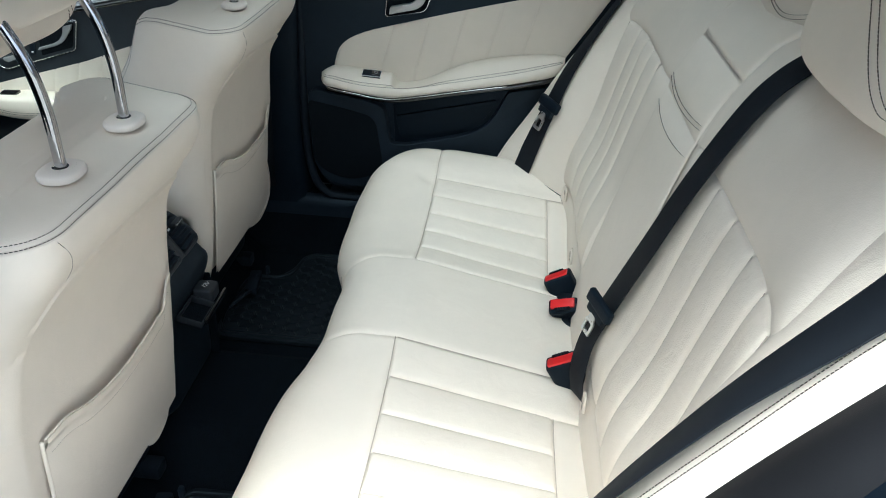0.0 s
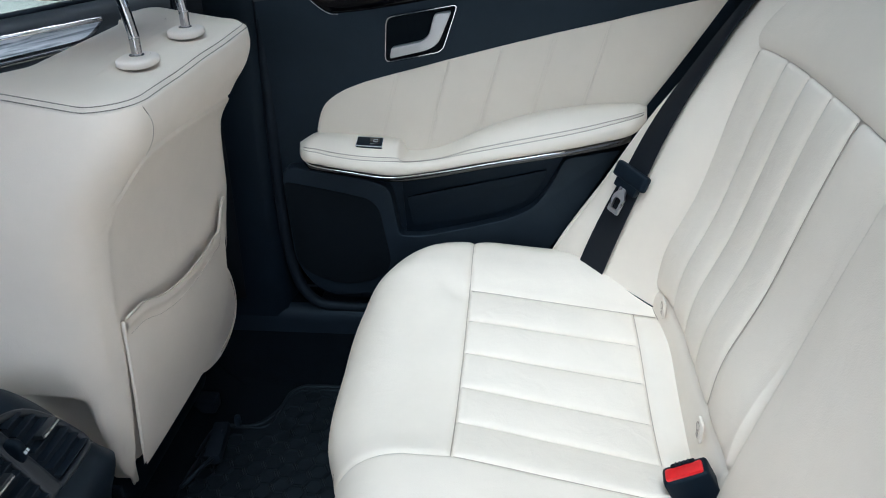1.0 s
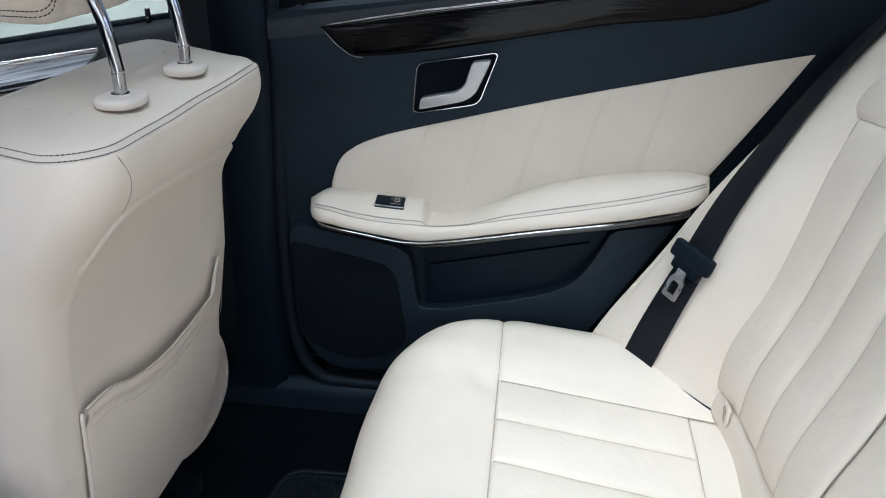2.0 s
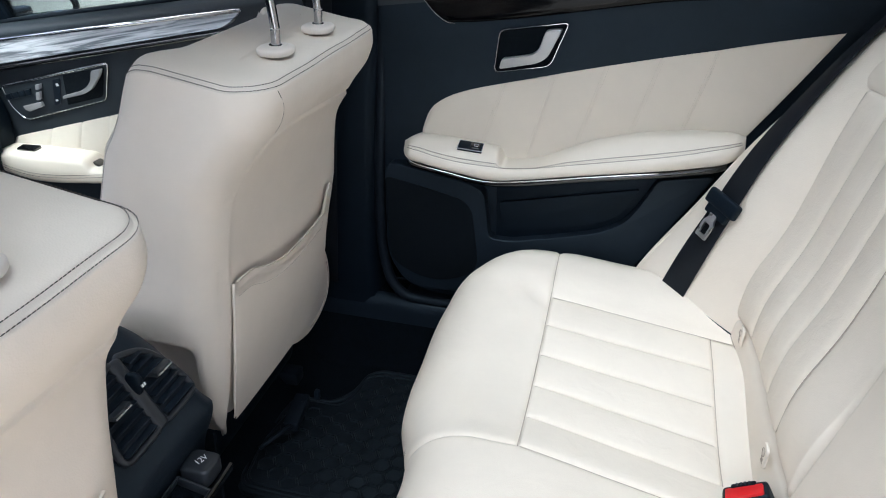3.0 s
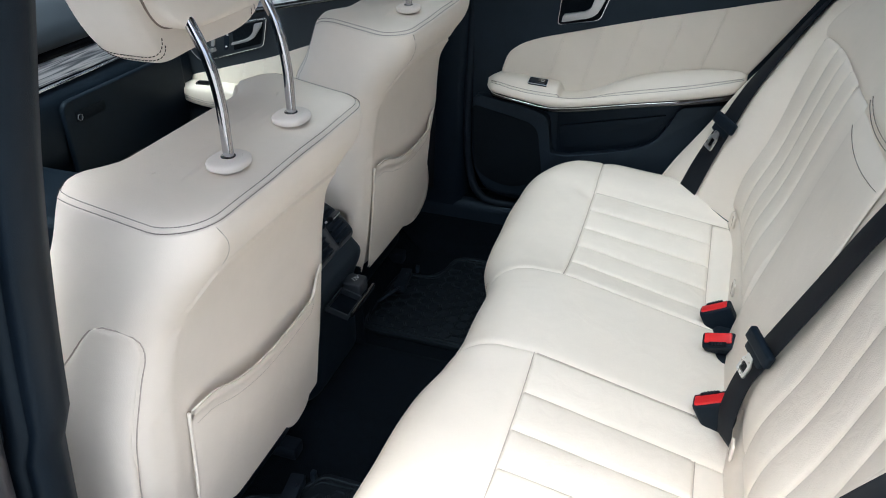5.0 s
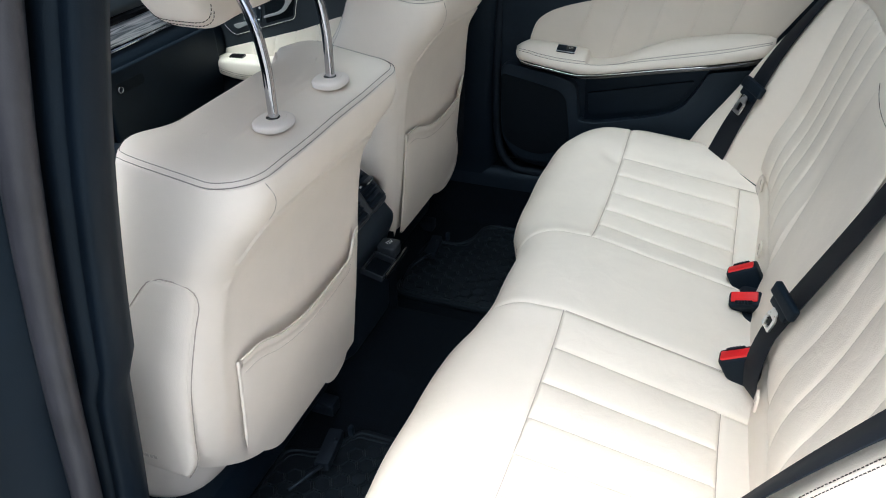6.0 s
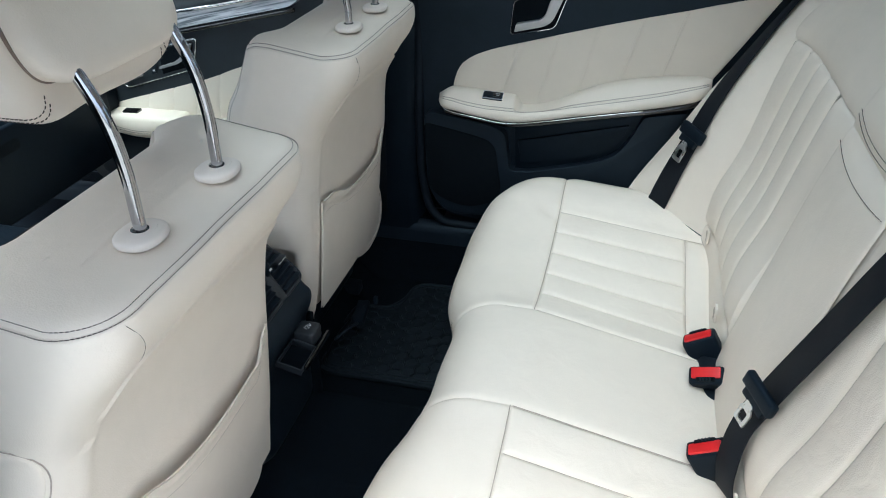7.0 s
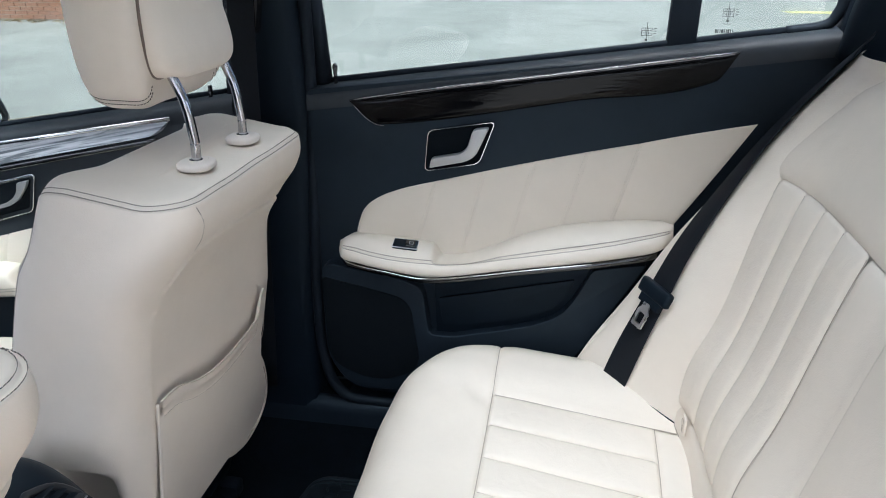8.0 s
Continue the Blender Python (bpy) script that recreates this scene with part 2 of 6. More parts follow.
def patch(fn, u0, u1, v0, v1, step=0.012, groove=0.007, width=0.006, crown=0.0, flip=False, open_edges="", extra=None):
    """An upholstery panel on the surface fn(u, v): its edges sink into the seams, its middle swells by crown."""
    us, vs = clustered(u0, u1, step, width), clustered(v0, v1, step, width)
    U, V = np.meshgrid(us, vs, indexing="ij")
    P = fn(U, V)
    N = normals_of(P)
    if flip:
        N = -N
    big = np.full_like(U, 9.0)
    du0 = big if "a" in open_edges else U - u0
    du1 = big if "b" in open_edges else u1 - U
    dv0 = big if "c" in open_edges else V - v0
    dv1 = big if "d" in open_edges else v1 - V
    h = np.zeros_like(U)
    for d in (du0, du1, dv0, dv1):
        h -= groove * np.exp(-(np.maximum(d, 0) / width) ** 1.3)
    h = np.maximum(h, -groove)
    if crown:
        cu = 1 - (2 * (U - u0) / (u1 - u0) - 1) ** 2
        cv = np.minimum(1, np.minimum(np.minimum(dv0, dv1), 0.06) / 0.03)
        h += crown * cu * smooth01(cv)
    if extra is not None:
        h += extra(U, V)
    P = P + N * h[..., None]
    f = grid_faces(len(us), len(vs))
    if flip:
        f = [q[::-1] for q in f]
    return P.reshape(-1, 3), f


def tube(points, r, seg=10, caps=True):
    """A round bar along points; r a number or one per point."""
    p = [Vector(q) for q in points]
    rs = [r] * len(p) if isinstance(r, (int, float)) else list(r)
    verts, faces = [], []
    t0 = (p[1] - p[0]).normalized()
    ref = Vector((0, 0, 1)) if abs(t0.z) < 0.9 else Vector((1, 0, 0))
    side = t0.cross(ref).normalized()
    for i, q in enumerate(p):
        t = (p[min(i + 1, len(p) - 1)] - p[max(i - 1, 0)]).normalized()
        side = (side - t * side.dot(t)).normalized()
        up = side.cross(t)
        for k in range(seg):
            a = 2 * math.pi * k / seg
            verts.append(q + (side * math.cos(a) + up * math.sin(a)) * rs[i])
    for i in range(len(p) - 1):
        for k in range(seg):
            faces.append((i * seg + k, i * seg + (k + 1) % seg, (i + 1) * seg + (k + 1) % seg, (i + 1) * seg + k))
    if caps:
        faces.append(tuple(range(seg))[::-1])
        faces.append(tuple((len(p) - 1) * seg + k for k in range(seg)))
    return verts, faces


def slab(outline, origin, ax, ay, depth, bevel=0.003, segs=2):
    """A plate: the 2D outline in the axes ax, ay at origin, proud by depth along ax x ay, its face edges rounded."""
    ax, ay = Vector(ax), Vector(ay)
    az = ax.cross(ay).normalized()
    bm = bmesh.new()
    o = Vector(origin)
    vs = [bm.verts.new(o + ax * q[0] + ay * q[1]) for q in outline]
    f = bm.faces.new(vs)
    f.normal_update()
    if f.normal.dot(az) < 0:
        f.normal_flip()
    r = bmesh.ops.extrude_face_region(bm, geom=[f])
    nv = [g for g in r["geom"] if isinstance(g, bmesh.types.BMVert)]
    bmesh.ops.translate(bm, verts=nv, vec=az * depth)
    top = [g for g in r["geom"] if isinstance(g, bmesh.types.BMFace)]
    bmesh.ops.recalc_face_normals(bm, faces=bm.faces)
    if bevel:
        edges = list({e for t in top for e in t.edges})
        bmesh.ops.bevel(bm, geom=edges, offset=bevel, segments=segs, profile=0.6, affect="EDGES", clamp_overlap=True)
    return bm


def rbox(size, at, bevel=0.004, segs=2):
    """A box of that size with rounded edges, at the pose at."""
    bm = bmesh.new()
    bmesh.ops.create_cube(bm, size=1.0, matrix=Matrix.Diagonal((*size, 1)))
    if bevel:
        bmesh.ops.bevel(bm, geom=list(bm.edges), offset=bevel, segments=segs, profile=0.6, affect="EDGES", clamp_overlap=True)
    bm.transform(at)
    return bm


def joined(*bms):
    out = bmesh.new()
    for b in bms:
        me = bpy.data.meshes.new("tmp")
        b.to_mesh(me)
        out.from_mesh(me)
        b.free()
        bpy.data.meshes.remove(me)
    return out


def superblock(c, h, e1=0.4, e2=0.4, nu=48, nv=32, warp=None):
    """A cushion-like block: superellipsoid about c with half sizes h."""
    u = np.linspace(-math.pi, math.pi, nu, endpoint=False)
    v = np.linspace(-math.pi / 2, math.pi / 2, nv)
    U, V = np.meshgrid(u, v, indexing="ij")

    def sp(w, e):
        return np.sign(w) * np.abs(w) ** e
    X = sp(np.cos(V), e1) * sp(np.cos(U), e2)
    Y = sp(np.cos(V), e1) * sp(np.sin(U), e2)
    Z = sp(np.sin(V), e1)
    P = np.stack([X, Y, Z], axis=2)
    P = P * np.array(h)
    if warp:
        P = warp(P)
    P = P + np.array(c)
    return P.reshape(-1, 3), grid_faces(nu, nv, wrap=True)


def ribbon(points, normals, width, thick=0.0016):
    """A strap: points along its middle, the way each faces; one mesh with thickness and UVs."""
    p = [Vector(q) for q in points]
    verts, faces = [], []
    for i, q in enumerate(p):
        t = (p[min(i + 1, len(p) - 1)] - p[max(i - 1, 0)]).normalized()
        nrm = Vector(normals[i])
        nrm = (nrm - t * nrm.dot(t)).normalized()
        s = t.cross(nrm)
        w = width / 2
        for a, b in ((-1, 0.2), (-0.96, 0.5), (0.96, 0.5), (1, 0.2), (1, -0.2), (0.96, -0.5), (-0.96, -0.5), (-1, -0.2)):
            verts.append(q + s * a * w + nrm * b * thick)
    for i in range(len(p) - 1):
        for k in range(8):
            faces.append((i * 8 + k, i * 8 + (k + 1) % 8, (i + 1) * 8 + (k + 1) % 8, (i + 1) * 8 + k))
    faces.append(tuple(range(8))[::-1])
    faces.append(tuple((len(p) - 1) * 8 + k for k in range(8)))
    return verts, faces


def stitches(points, normals, dash=0.0027, gap=0.0014, w=0.0008, lift=0.0003):
    """Sewn dashes along a line on a surface."""
    verts, faces = [], []
    p = [Vector(q) for q in points]
    nn = [Vector(q).normalized() for q in normals]
    s, nxt, w, gap = 0.0, 0.0, w * 0.72, gap * 0.65
    for i in range(len(p) - 1):
        seg = p[i + 1] - p[i]
        L = seg.length
        if L < 1e-7:
            continue
        d = seg / L
        while nxt < s + L:
            a = p[i] + d * (nxt - s)
            b = a + d * dash
            n = nn[i]
            side = d.cross(n).normalized() * w / 2
            k = len(verts)
            for q, z in ((a, -0.0008), (b, -0.0008)):
                verts += [q - side + n * z, q + side + n * z]
            verts += [a + d * dash * 0.15 - side * 0.7 + n * lift, a + d * dash * 0.15 + side * 0.7 + n * lift,
                      b - d * dash * 0.15 - side * 0.7 + n * lift, b - d * dash * 0.15 + side * 0.7 + n * lift]
            faces += [(k + 4, k + 5, k + 7, k + 6), (k, k + 4, k + 6, k + 2), (k + 1, k + 3, k + 7, k + 5), (k, k + 1, k + 5, k + 4), (k + 2, k + 6, k + 7, k + 3)]
            nxt += dash + gap
        s += L
    return verts, faces


def surface_line(fn, us, vs, off=0.0, flip=False):
    """Points and normals along a line on fn."""
    us, vs = np.asarray(us, float), np.asarray(vs, float)
    e = 1e-3
    P = fn(us, vs)
    n = np.cross(fn(us + e, vs) - fn(us - e, vs), fn(us, vs + e) - fn(us, vs - e))
    n = n / np.linalg.norm(n, axis=-1, keepdims=True) * (-1 if flip else 1)
    return P + n * np.asarray(off)[..., None], n


def superpoint(c, h, e1, e2, u, v, warp=None):
    """A point of superblock's surface."""
    def sp(w, e):
        return math.copysign(abs(w) ** e, w)
    p = np.array([h[0] * sp(math.cos(v), e1) * sp(math.cos(u), e2), h[1] * sp(math.cos(v), e1) * sp(math.sin(u), e2), h[2] * sp(math.sin(v), e1)])
    if warp:
        p = warp(p)
    return Vector(p + np.array(c))


def seam(fn, us, vs, sink, flip, r=0.0007):
    """Dark thread sunk along a seam of fn, its colour carrying the groove's shade."""
    P = surface_line(fn, us, vs, -sink, flip)[0]
    return tube([Vector(q) for q in P], r, 5)


# ---- the car body ----
def build_floor():
    ys = np.linspace(-0.86, 0.86, 130)
    xs = np.linspace(-1.75, 0.5, 90)
    Y, X = np.meshgrid(ys, xs, indexing="ij")
    Z = 0.10 * (1 - smooth01((np.abs(Y) - 0.10) / 0.09)) - 0.004
    Z += 0.17 * smooth01((np.abs(Y) - 0.67) / 0.05) - 0.03 * smooth01((np.abs(Y) - 0.78) / 0.05)
    Z += 0.10 * smooth01((-X - 0.42) / 0.12) * (1 - smooth01((-X - 0.95) / 0.12)) * (np.abs(Y) > 0.16) * (np.abs(Y) < 0.66)
    P = np.stack([X, Y, Z], axis=2)
    ob = part("floor", (P.reshape(-1, 3), [q[::-1] for q in grid_faces(len(ys), len(xs))]), CARPET)
    tagged(ob, "black carpeted car floor with a raised centre tunnel", "floor", kind="structure")


def build_mat(name, y0, y1, sgn, label):
    root = thing(name, label, "floor mat", group="rubber floor mats")
    x0, x1 = -0.47, -0.06
    # outline with a stepped front edge, deeper beside the door
    if sgn > 0:
        line = [(x1, y0), (x1, y1), (-0.30, y1), (-0.325, y1 - 0.02), (-0.335, y1 - 0.08), (-0.37, y1 - 0.13), (-0.455, y1 - 0.135), (x0, y0 + 0.1), (-0.45, y0)]
    else:
        line = [(x1, y1), (x1, y0), (-0.46, y0), (-0.47, y0 + 0.10), (-0.45, y1 - 0.09), (-0.37, y1 - 0.075), (-0.335, y1 - 0.02), (-0.32, y1)]
    line = round_corners(line, 0.03, 5)
    bm = slab(line, (0, 0, 0.0), (1, 0, 0), (0, 1, 0), 0.010, 0.003)
    part("mat_base", bm, MATRUBBER, root)
    rim = [Vector((q[0], q[1], 0.011)) for q in line]
    inset = []
    c = sum(rim, Vector()) / len(rim)
    for q in rim:
        inset.append(q + (c - q).normalized() * 0.012)
    part("mat_rim", tube(inset + [inset[0]], 0.004, 6, caps=False), MATRUBBER, root)
    part("mat_rim", tube([q + (c - q).normalized() * 0.012 for q in inset] + [inset[0] + (c - inset[0]).normalized() * 0.012], 0.0025, 6, caps=False), MATRUBBER, root)
    verts, faces = [], []
    r = 0.0195
    for i in range(40):
        for j in range(40):
            cx, cy = x0 + 0.02 + i * r * 1.5, y0 + 0.02 + j * r * math.sqrt(3) + (i % 2) * r * math.sqrt(3) / 2
            if cx > x1 - 0.02 or cy > y1 - 0.03 or cy < y0 + 0.03:
                continue
            inside = False
            for a in range(len(inset)):
                p, q = inset[a], inset[a - 1]
                if (p.y > cy) != (q.y > cy) and cx < (q.x - p.x) * (cy - p.y) / (q.y - p.y) + p.x:
                    inside = not inside
            edge = min((q.x - cx) ** 2 + (q.y - cy) ** 2 for q in inset) ** 0.5
            if not inside or edge < 0.028:
                continue
            k = len(verts)
            for rad, z in ((r * 0.97, 0.010), (r * 0.93, 0.0135), (r * 0.82, 0.0135), (r * 0.74, 0.0105)):
                for s in range(6):
                    verts.append((cx + rad * math.cos(math.pi / 3 * s), cy + rad * math.sin(math.pi / 3 * s), z))
            for ring in range(3):
                for s in range(6):
                    faces.append((k + ring * 6 + s, k + ring * 6 + (s + 1) % 6, k + ring * 6 + 6 + (s + 1) % 6, k + ring * 6 + 6 + s))
    me = mesh_of("honeycomb", verts, faces, MATRUBBER, smooth=False)
    part("honeycomb", me, MATRUBBER, root)["kind"] = "stuff"


def build_shell():
    # roof lining, with the rails over the doors
    ys = np.linspace(-0.66, 0.66, 50)
    xs = np.linspace(-1.05, 0.78, 48)
    Y, X = np.meshgrid(ys, xs, indexing="ij")
    Z = 1.235 - 0.09 * (np.abs(Y) / 0.66) ** 3 - 0.10 * smooth01((X - 0.2) / 0.7) - 0.03 * smooth01((-X - 0.45) / 0.4)
    P = np.stack([X, Y, Z], axis=2)
    Q = P + np.array([0, 0, 0.03])
    n = P.shape[0] * P.shape[1]
    # the lining opens under an unseen fixed glass panel, added to light the rear bench
    f = []
    for i in range(len(ys) - 1):
        for j in range(len(xs) - 1):
            if not (abs(ys[i] + 0.0135) < 0.45 and -0.34 < xs[j] < 0.45):
                k = i * len(xs) + j
                f.append((k, k + len(xs), k + len(xs) + 1, k + 1))
    pane = part("added_roof_glass", rbox((0.92, 1.0, 0.006), pose(0.05, 0, 1.264, 0, 0.5, 0), 0.002), ADDED_ROOFGLASS)
    tagged(pane, "unseen tinted roof panel, added to let sky light in", "roof window", kind="structure")
    part("ceiling", (np.concatenate([P.reshape(-1, 3), Q.reshape(-1, 3)]), f + [tuple(a + n for a in q[::-1]) for q in f]), ROOFCLOTH)
    S = (P + np.array([0, 0, 0.034])).reshape(-1, 3)
    skin = part("roof_skin", (np.concatenate([S, S + np.array([0, 0, 0.006])]), [q[::-1] for q in f] + [tuple(a + n for a in q[::-1]) for q in f]), GLOSSBLACK)
    tagged(skin, "gloss black outer skin of the car roof", "car roof", kind="structure")
    tagged(bpy.data.objects["ceiling"], "light grey cloth headliner of the car roof", "ceiling", kind="structure")
    screen = part("windscreen", rbox((0.86, 1.30, 0.006), pose(-1.40, 0, 0.985, 0, -33, 0), 0.002), SCREENGLASS)
    tagged(screen, "clear windscreen over the dashboard", "windscreen", kind="structure")
    for s in (1, -1):
        # rail over the doors
        pts = rounded_path([(-1.15, s * 0.70, 0.98), (-0.75, s * 0.685, 1.10), (-0.3, s * 0.68, 1.135), (0.2, s * 0.67, 1.13), (0.55, s * 0.66, 1.07), (0.75, s * 0.65, 0.96)], 8)
        ob = part("roof_rail", tube(pts, 0.035, 12), PLASTIC2)
        tagged(ob, "dark roof rail above the car doors", "roof rail", kind="structure")
    ob = part("wall_far", slab([(-1.6, -0.12), (0.95, -0.12), (0.95, 0.93), (0.5, 0.90), (-0.5, 0.77), (-1.6, 0.60)], (0, 0.86, 0), (1, 0, 0), (0, 0, 1), 0.06, 0.01), GLOSSBLACK)
    tagged(ob, "outer skin of the closed car side", "car body", kind="structure")
    # rear shelf, boot wall
    ob = part("rear_shelf", rbox((0.42, 1.40, 0.03), pose(0.86, 0, 0.865), 0.01), PLASTIC)
    tagged(ob, "black cloth parcel shelf behind the rear seat", "shelf", kind="structure")
    ob = part("wall_boot", rbox((0.03, 1.44, 0.80), pose(0.70, 0, 0.44), 0.005), PLASTIC)
    tagged(ob, "dark bulkhead behind the rear seat", "wall", kind="structure")
    for s in (1, -1):
        # quarter trim beside the rear seat, down to the wheel arch
        line = round_corners([(0.14, 0.10), (0.15, 0.30), (0.27, 0.44), (0.47, 0.78), (0.60, 0.95), (0.76, 0.93), (0.76, 0.10)], 0.03)
        if s > 0:
            bm = slab(line, (0, 0.80, 0), (1, 0, 0), (0, 0, 1), 0.065, 0.01)
        else:
            bm = slab([(-q[0], q[1]) for q in line], (0, -0.80, 0), (-1, 0, 0), (0, 0, 1), 0.085, 0.01)
        ob = part("quarter_trim", bm, PLASTIC)
        tagged(ob, "black plastic trim beside the rear seat", "trim", kind="structure")
        # rear pillar
        pts = rounded_path([(0.580, s * 0.715, 0.87), (0.625, s * 0.70, 0.99), (0.73, s * 0.66, 1.08), (0.86, s * 0.62, 1.0)], 6)
        ob = part("rear_pillar", tube(pts, [0.035 + 0.004 * i for i in range(len(pts))], 14), PLASTIC)
        tagged(ob, "dark rear roof pillar trim", "pillar", kind="structure")


def build_far_pillar():
    root = thing("pillar_far", "black centre pillar between the closed doors with a folded seat belt", "pillar", kind="structure")
    rows = [(0.10, -0.47, -0.325, 0.70), (0.40, -0.475, -0.325, 0.705), (0.78, -0.475, -0.315, 0.715), (0.95, -0.465, -0.325, 0.70), (1.12, -0.45, -0.34, 0.68)]
    verts, faces = [], []
    for z, a, b, y in rows:
        verts += [(a, y + 0.05, z), (a + 0.01, y + 0.008, z), (a + 0.03, y, z), (b - 0.03, y, z), (b - 0.01, y + 0.008, z), (b, y + 0.06, z)]
    for i in range(len(rows) - 1):
        for k in range(5):
            faces.append((i * 6 + k, i * 6 + k + 1, i * 6 + 7 + k, i * 6 + 6 + k))
    part("pillar_cover", (verts, faces), PLASTIC, root)
    part("seal", tube(rounded_path([(-0.322, 0.725, 1.1), (-0.318, 0.735, 0.80), (-0.322, 0.72, 0.45), (-0.315, 0.715, 0.27), (-0.28, 0.71, 0.185), (-0.20, 0.715, 0.165), (0.1, 0.72, 0.165)], 8), 0.011, 10), RUBBER, root)
    part("belt_guide", rbox((0.06, 0.03, 0.10), pose(-0.41, 0.69, 0.95, 0, 8, 0), 0.012), GLOSSBLACK, root)
    part("belt_strap", ribbon(rounded_path([(-0.41, 0.672, 0.96), (-0.415, 0.675, 0.8), (-0.42, 0.68, 0.5), (-0.43, 0.68, 0.2)], 5), [(0, -1, 0)] * 16, 0.047), WEBBING, root)


def build_far_sill():
    root = thing("door_sill", "black door sill with a scuff plate", "door sill", kind="structure")
    part("sill_cover", rbox((1.9, 0.11, 0.12), pose(-0.55, 0.755, 0.105), 0.03, 4), PLASTIC2, root)
    part("scuff_plate", rbox((0.42, 0.05, 0.012), pose(-0.06, 0.745, 0.168), 0.004), PLASTIC2, root)
    root = thing("door_sill", "black door sill of the open rear door", "door sill", kind="structure")
    part("sill_cover", rbox((1.9, 0.16, 0.12), pose(-0.55, -0.78, 0.105), 0.03, 4), PLASTIC, root)
    part("seal", tube(rounded_path([(-0.40, -0.80, 0.30), (-0.36, -0.805, 0.19), (-0.28, -0.81, 0.172), (0.05, -0.81, 0.172), (0.14, -0.81, 0.20), (0.20, -0.80, 0.33)], 8), 0.011, 8), SEAL, root)


def build_near_pillar():
    root = thing("pillar_near", "dark centre pillar with rubber door seal at the open doorway", "pillar", kind="structure")
    edge = curve_of([0.10, 0.30, 0.456, 0.706, 0.883, 1.017, 1.12], [-0.359, -0.332, -0.305, -0.263, -0.223, -0.183, -0.152])
    verts, faces = [], []
    zs = np.linspace(0.12, 1.12, 24)
    for z in zs:
        b = float(edge(z))
        # the cover steps back below the belt's height
        w = 0.012 * float(smooth01((0.62 - z) / 0.02))
        verts += [(b - 0.17, -0.66, z), (b - 0.03 - w, -0.675, z), (b - 0.008 - w, -0.685, z), (b - w, -0.70, z), (b - w, -0.725, z), (b - 0.010 - w, -0.732, z), (b - 0.0115 - w, -0.727, z), (b - 0.013 - w, -0.734, z), (b - 0.027 - w, -0.742, z), (b - 0.0285 - w, -0.736, z), (b - 0.0305 - w, -0.745, z), (b - 0.05, -0.80, z), (b - 0.20, -0.84, z)]
    for i in range(len(zs) - 1):
        for k in range(12):
            faces.append((i * 13 + k, i * 13 + 13 + k, i * 13 + 14 + k, i * 13 + 1 + k))
    part("pillar_cover", (verts, faces), PLASTIC, root)
    pts = [(float(edge(z)) - 0.028, -0.762, z) for z in np.linspace(0.16, 1.11, 30)]
    part("seal", tube(pts, 0.0145, 10), SEAL, root)
    part("striker", rbox((0.03, 0.02, 0.012), pose(-0.36, -0.83, 0.62), 0.004), STEEL, root)


def build_open_door():
    """The near rear door, swung open about its front edge, out of view."""
    # angle and framed window are set to cut light on the near bench
    root = thing("car_door", "unseen open rear car door with black inner panel, framed window added to shade the bench", "car door", at=pose(-0.40, -0.87, 0, 0, 0, -72))
    line = round_corners([(0.0, 0.12), (0.02, 0.80), (0.86, 0.88), (0.60, 0.45), (0.45, 0.20), (0.34, 0.12)], 0.05)
    part("door_shell", slab(line, (0, 0, 0), (1, 0, 0), (0, 0, 1), 0.07, 0.02, 3), PLASTIC, root)
    part("door_sill_cap", tube([(0.02, -0.05, 0.80), (0.4, -0.05, 0.845), (0.84, -0.05, 0.885)], 0.022, 10), PLASTIC2, root)
    rim = [(0.02, -0.035, 0.80), (0.08, -0.035, 1.12), (0.30, -0.035, 1.145), (0.62, -0.035, 1.09), (0.86, -0.035, 0.885)]
    part("window_frame", tube(rounded_path(rim, 6), 0.022, 10), RUBBER, root, "black window frame")
    part("pane", slab([(0.03, 0.79), (0.84, 0.87), (0.62, 1.085), (0.30, 1.14), (0.09, 1.115)], (0, -0.033, 0), (1, 0, 0), (0, 0, 1), 0.004, 0), GLASS, root, "tinted side glass")
    part("hinge", rbox((0.05, 0.03, 0.03), pose(0.0, 0.0, 0.55), 0.006), STEEL, root)
    part("hinge", rbox((0.05, 0.03, 0.03), pose(0.0, 0.0, 0.25), 0.006), STEEL, root)


def build_near_front_door():
    # out of view; added to keep side light off the front of the cabin
    root = thing("car_door", "unseen closed front car door beside the near seat, black inner panel added to block light", "car door")
    line = round_corners([(-1.40, 0.12), (-0.44, 0.12), (-0.40, 0.50), (-0.38, 0.80), (-1.40, 0.66)], 0.03)
    part("inner_panel", slab([(-q[0], q[1]) for q in line], (0, -0.80, 0), (-1, 0, 0), (0, 0, 1), 0.07, 0.02, 3), PLASTIC, root)
    part("shoulder", tube([(-1.38, -0.75, 0.665), (-0.9, -0.75, 0.74), (-0.40, -0.75, 0.80)], 0.02, 10), PLASTIC2, root)


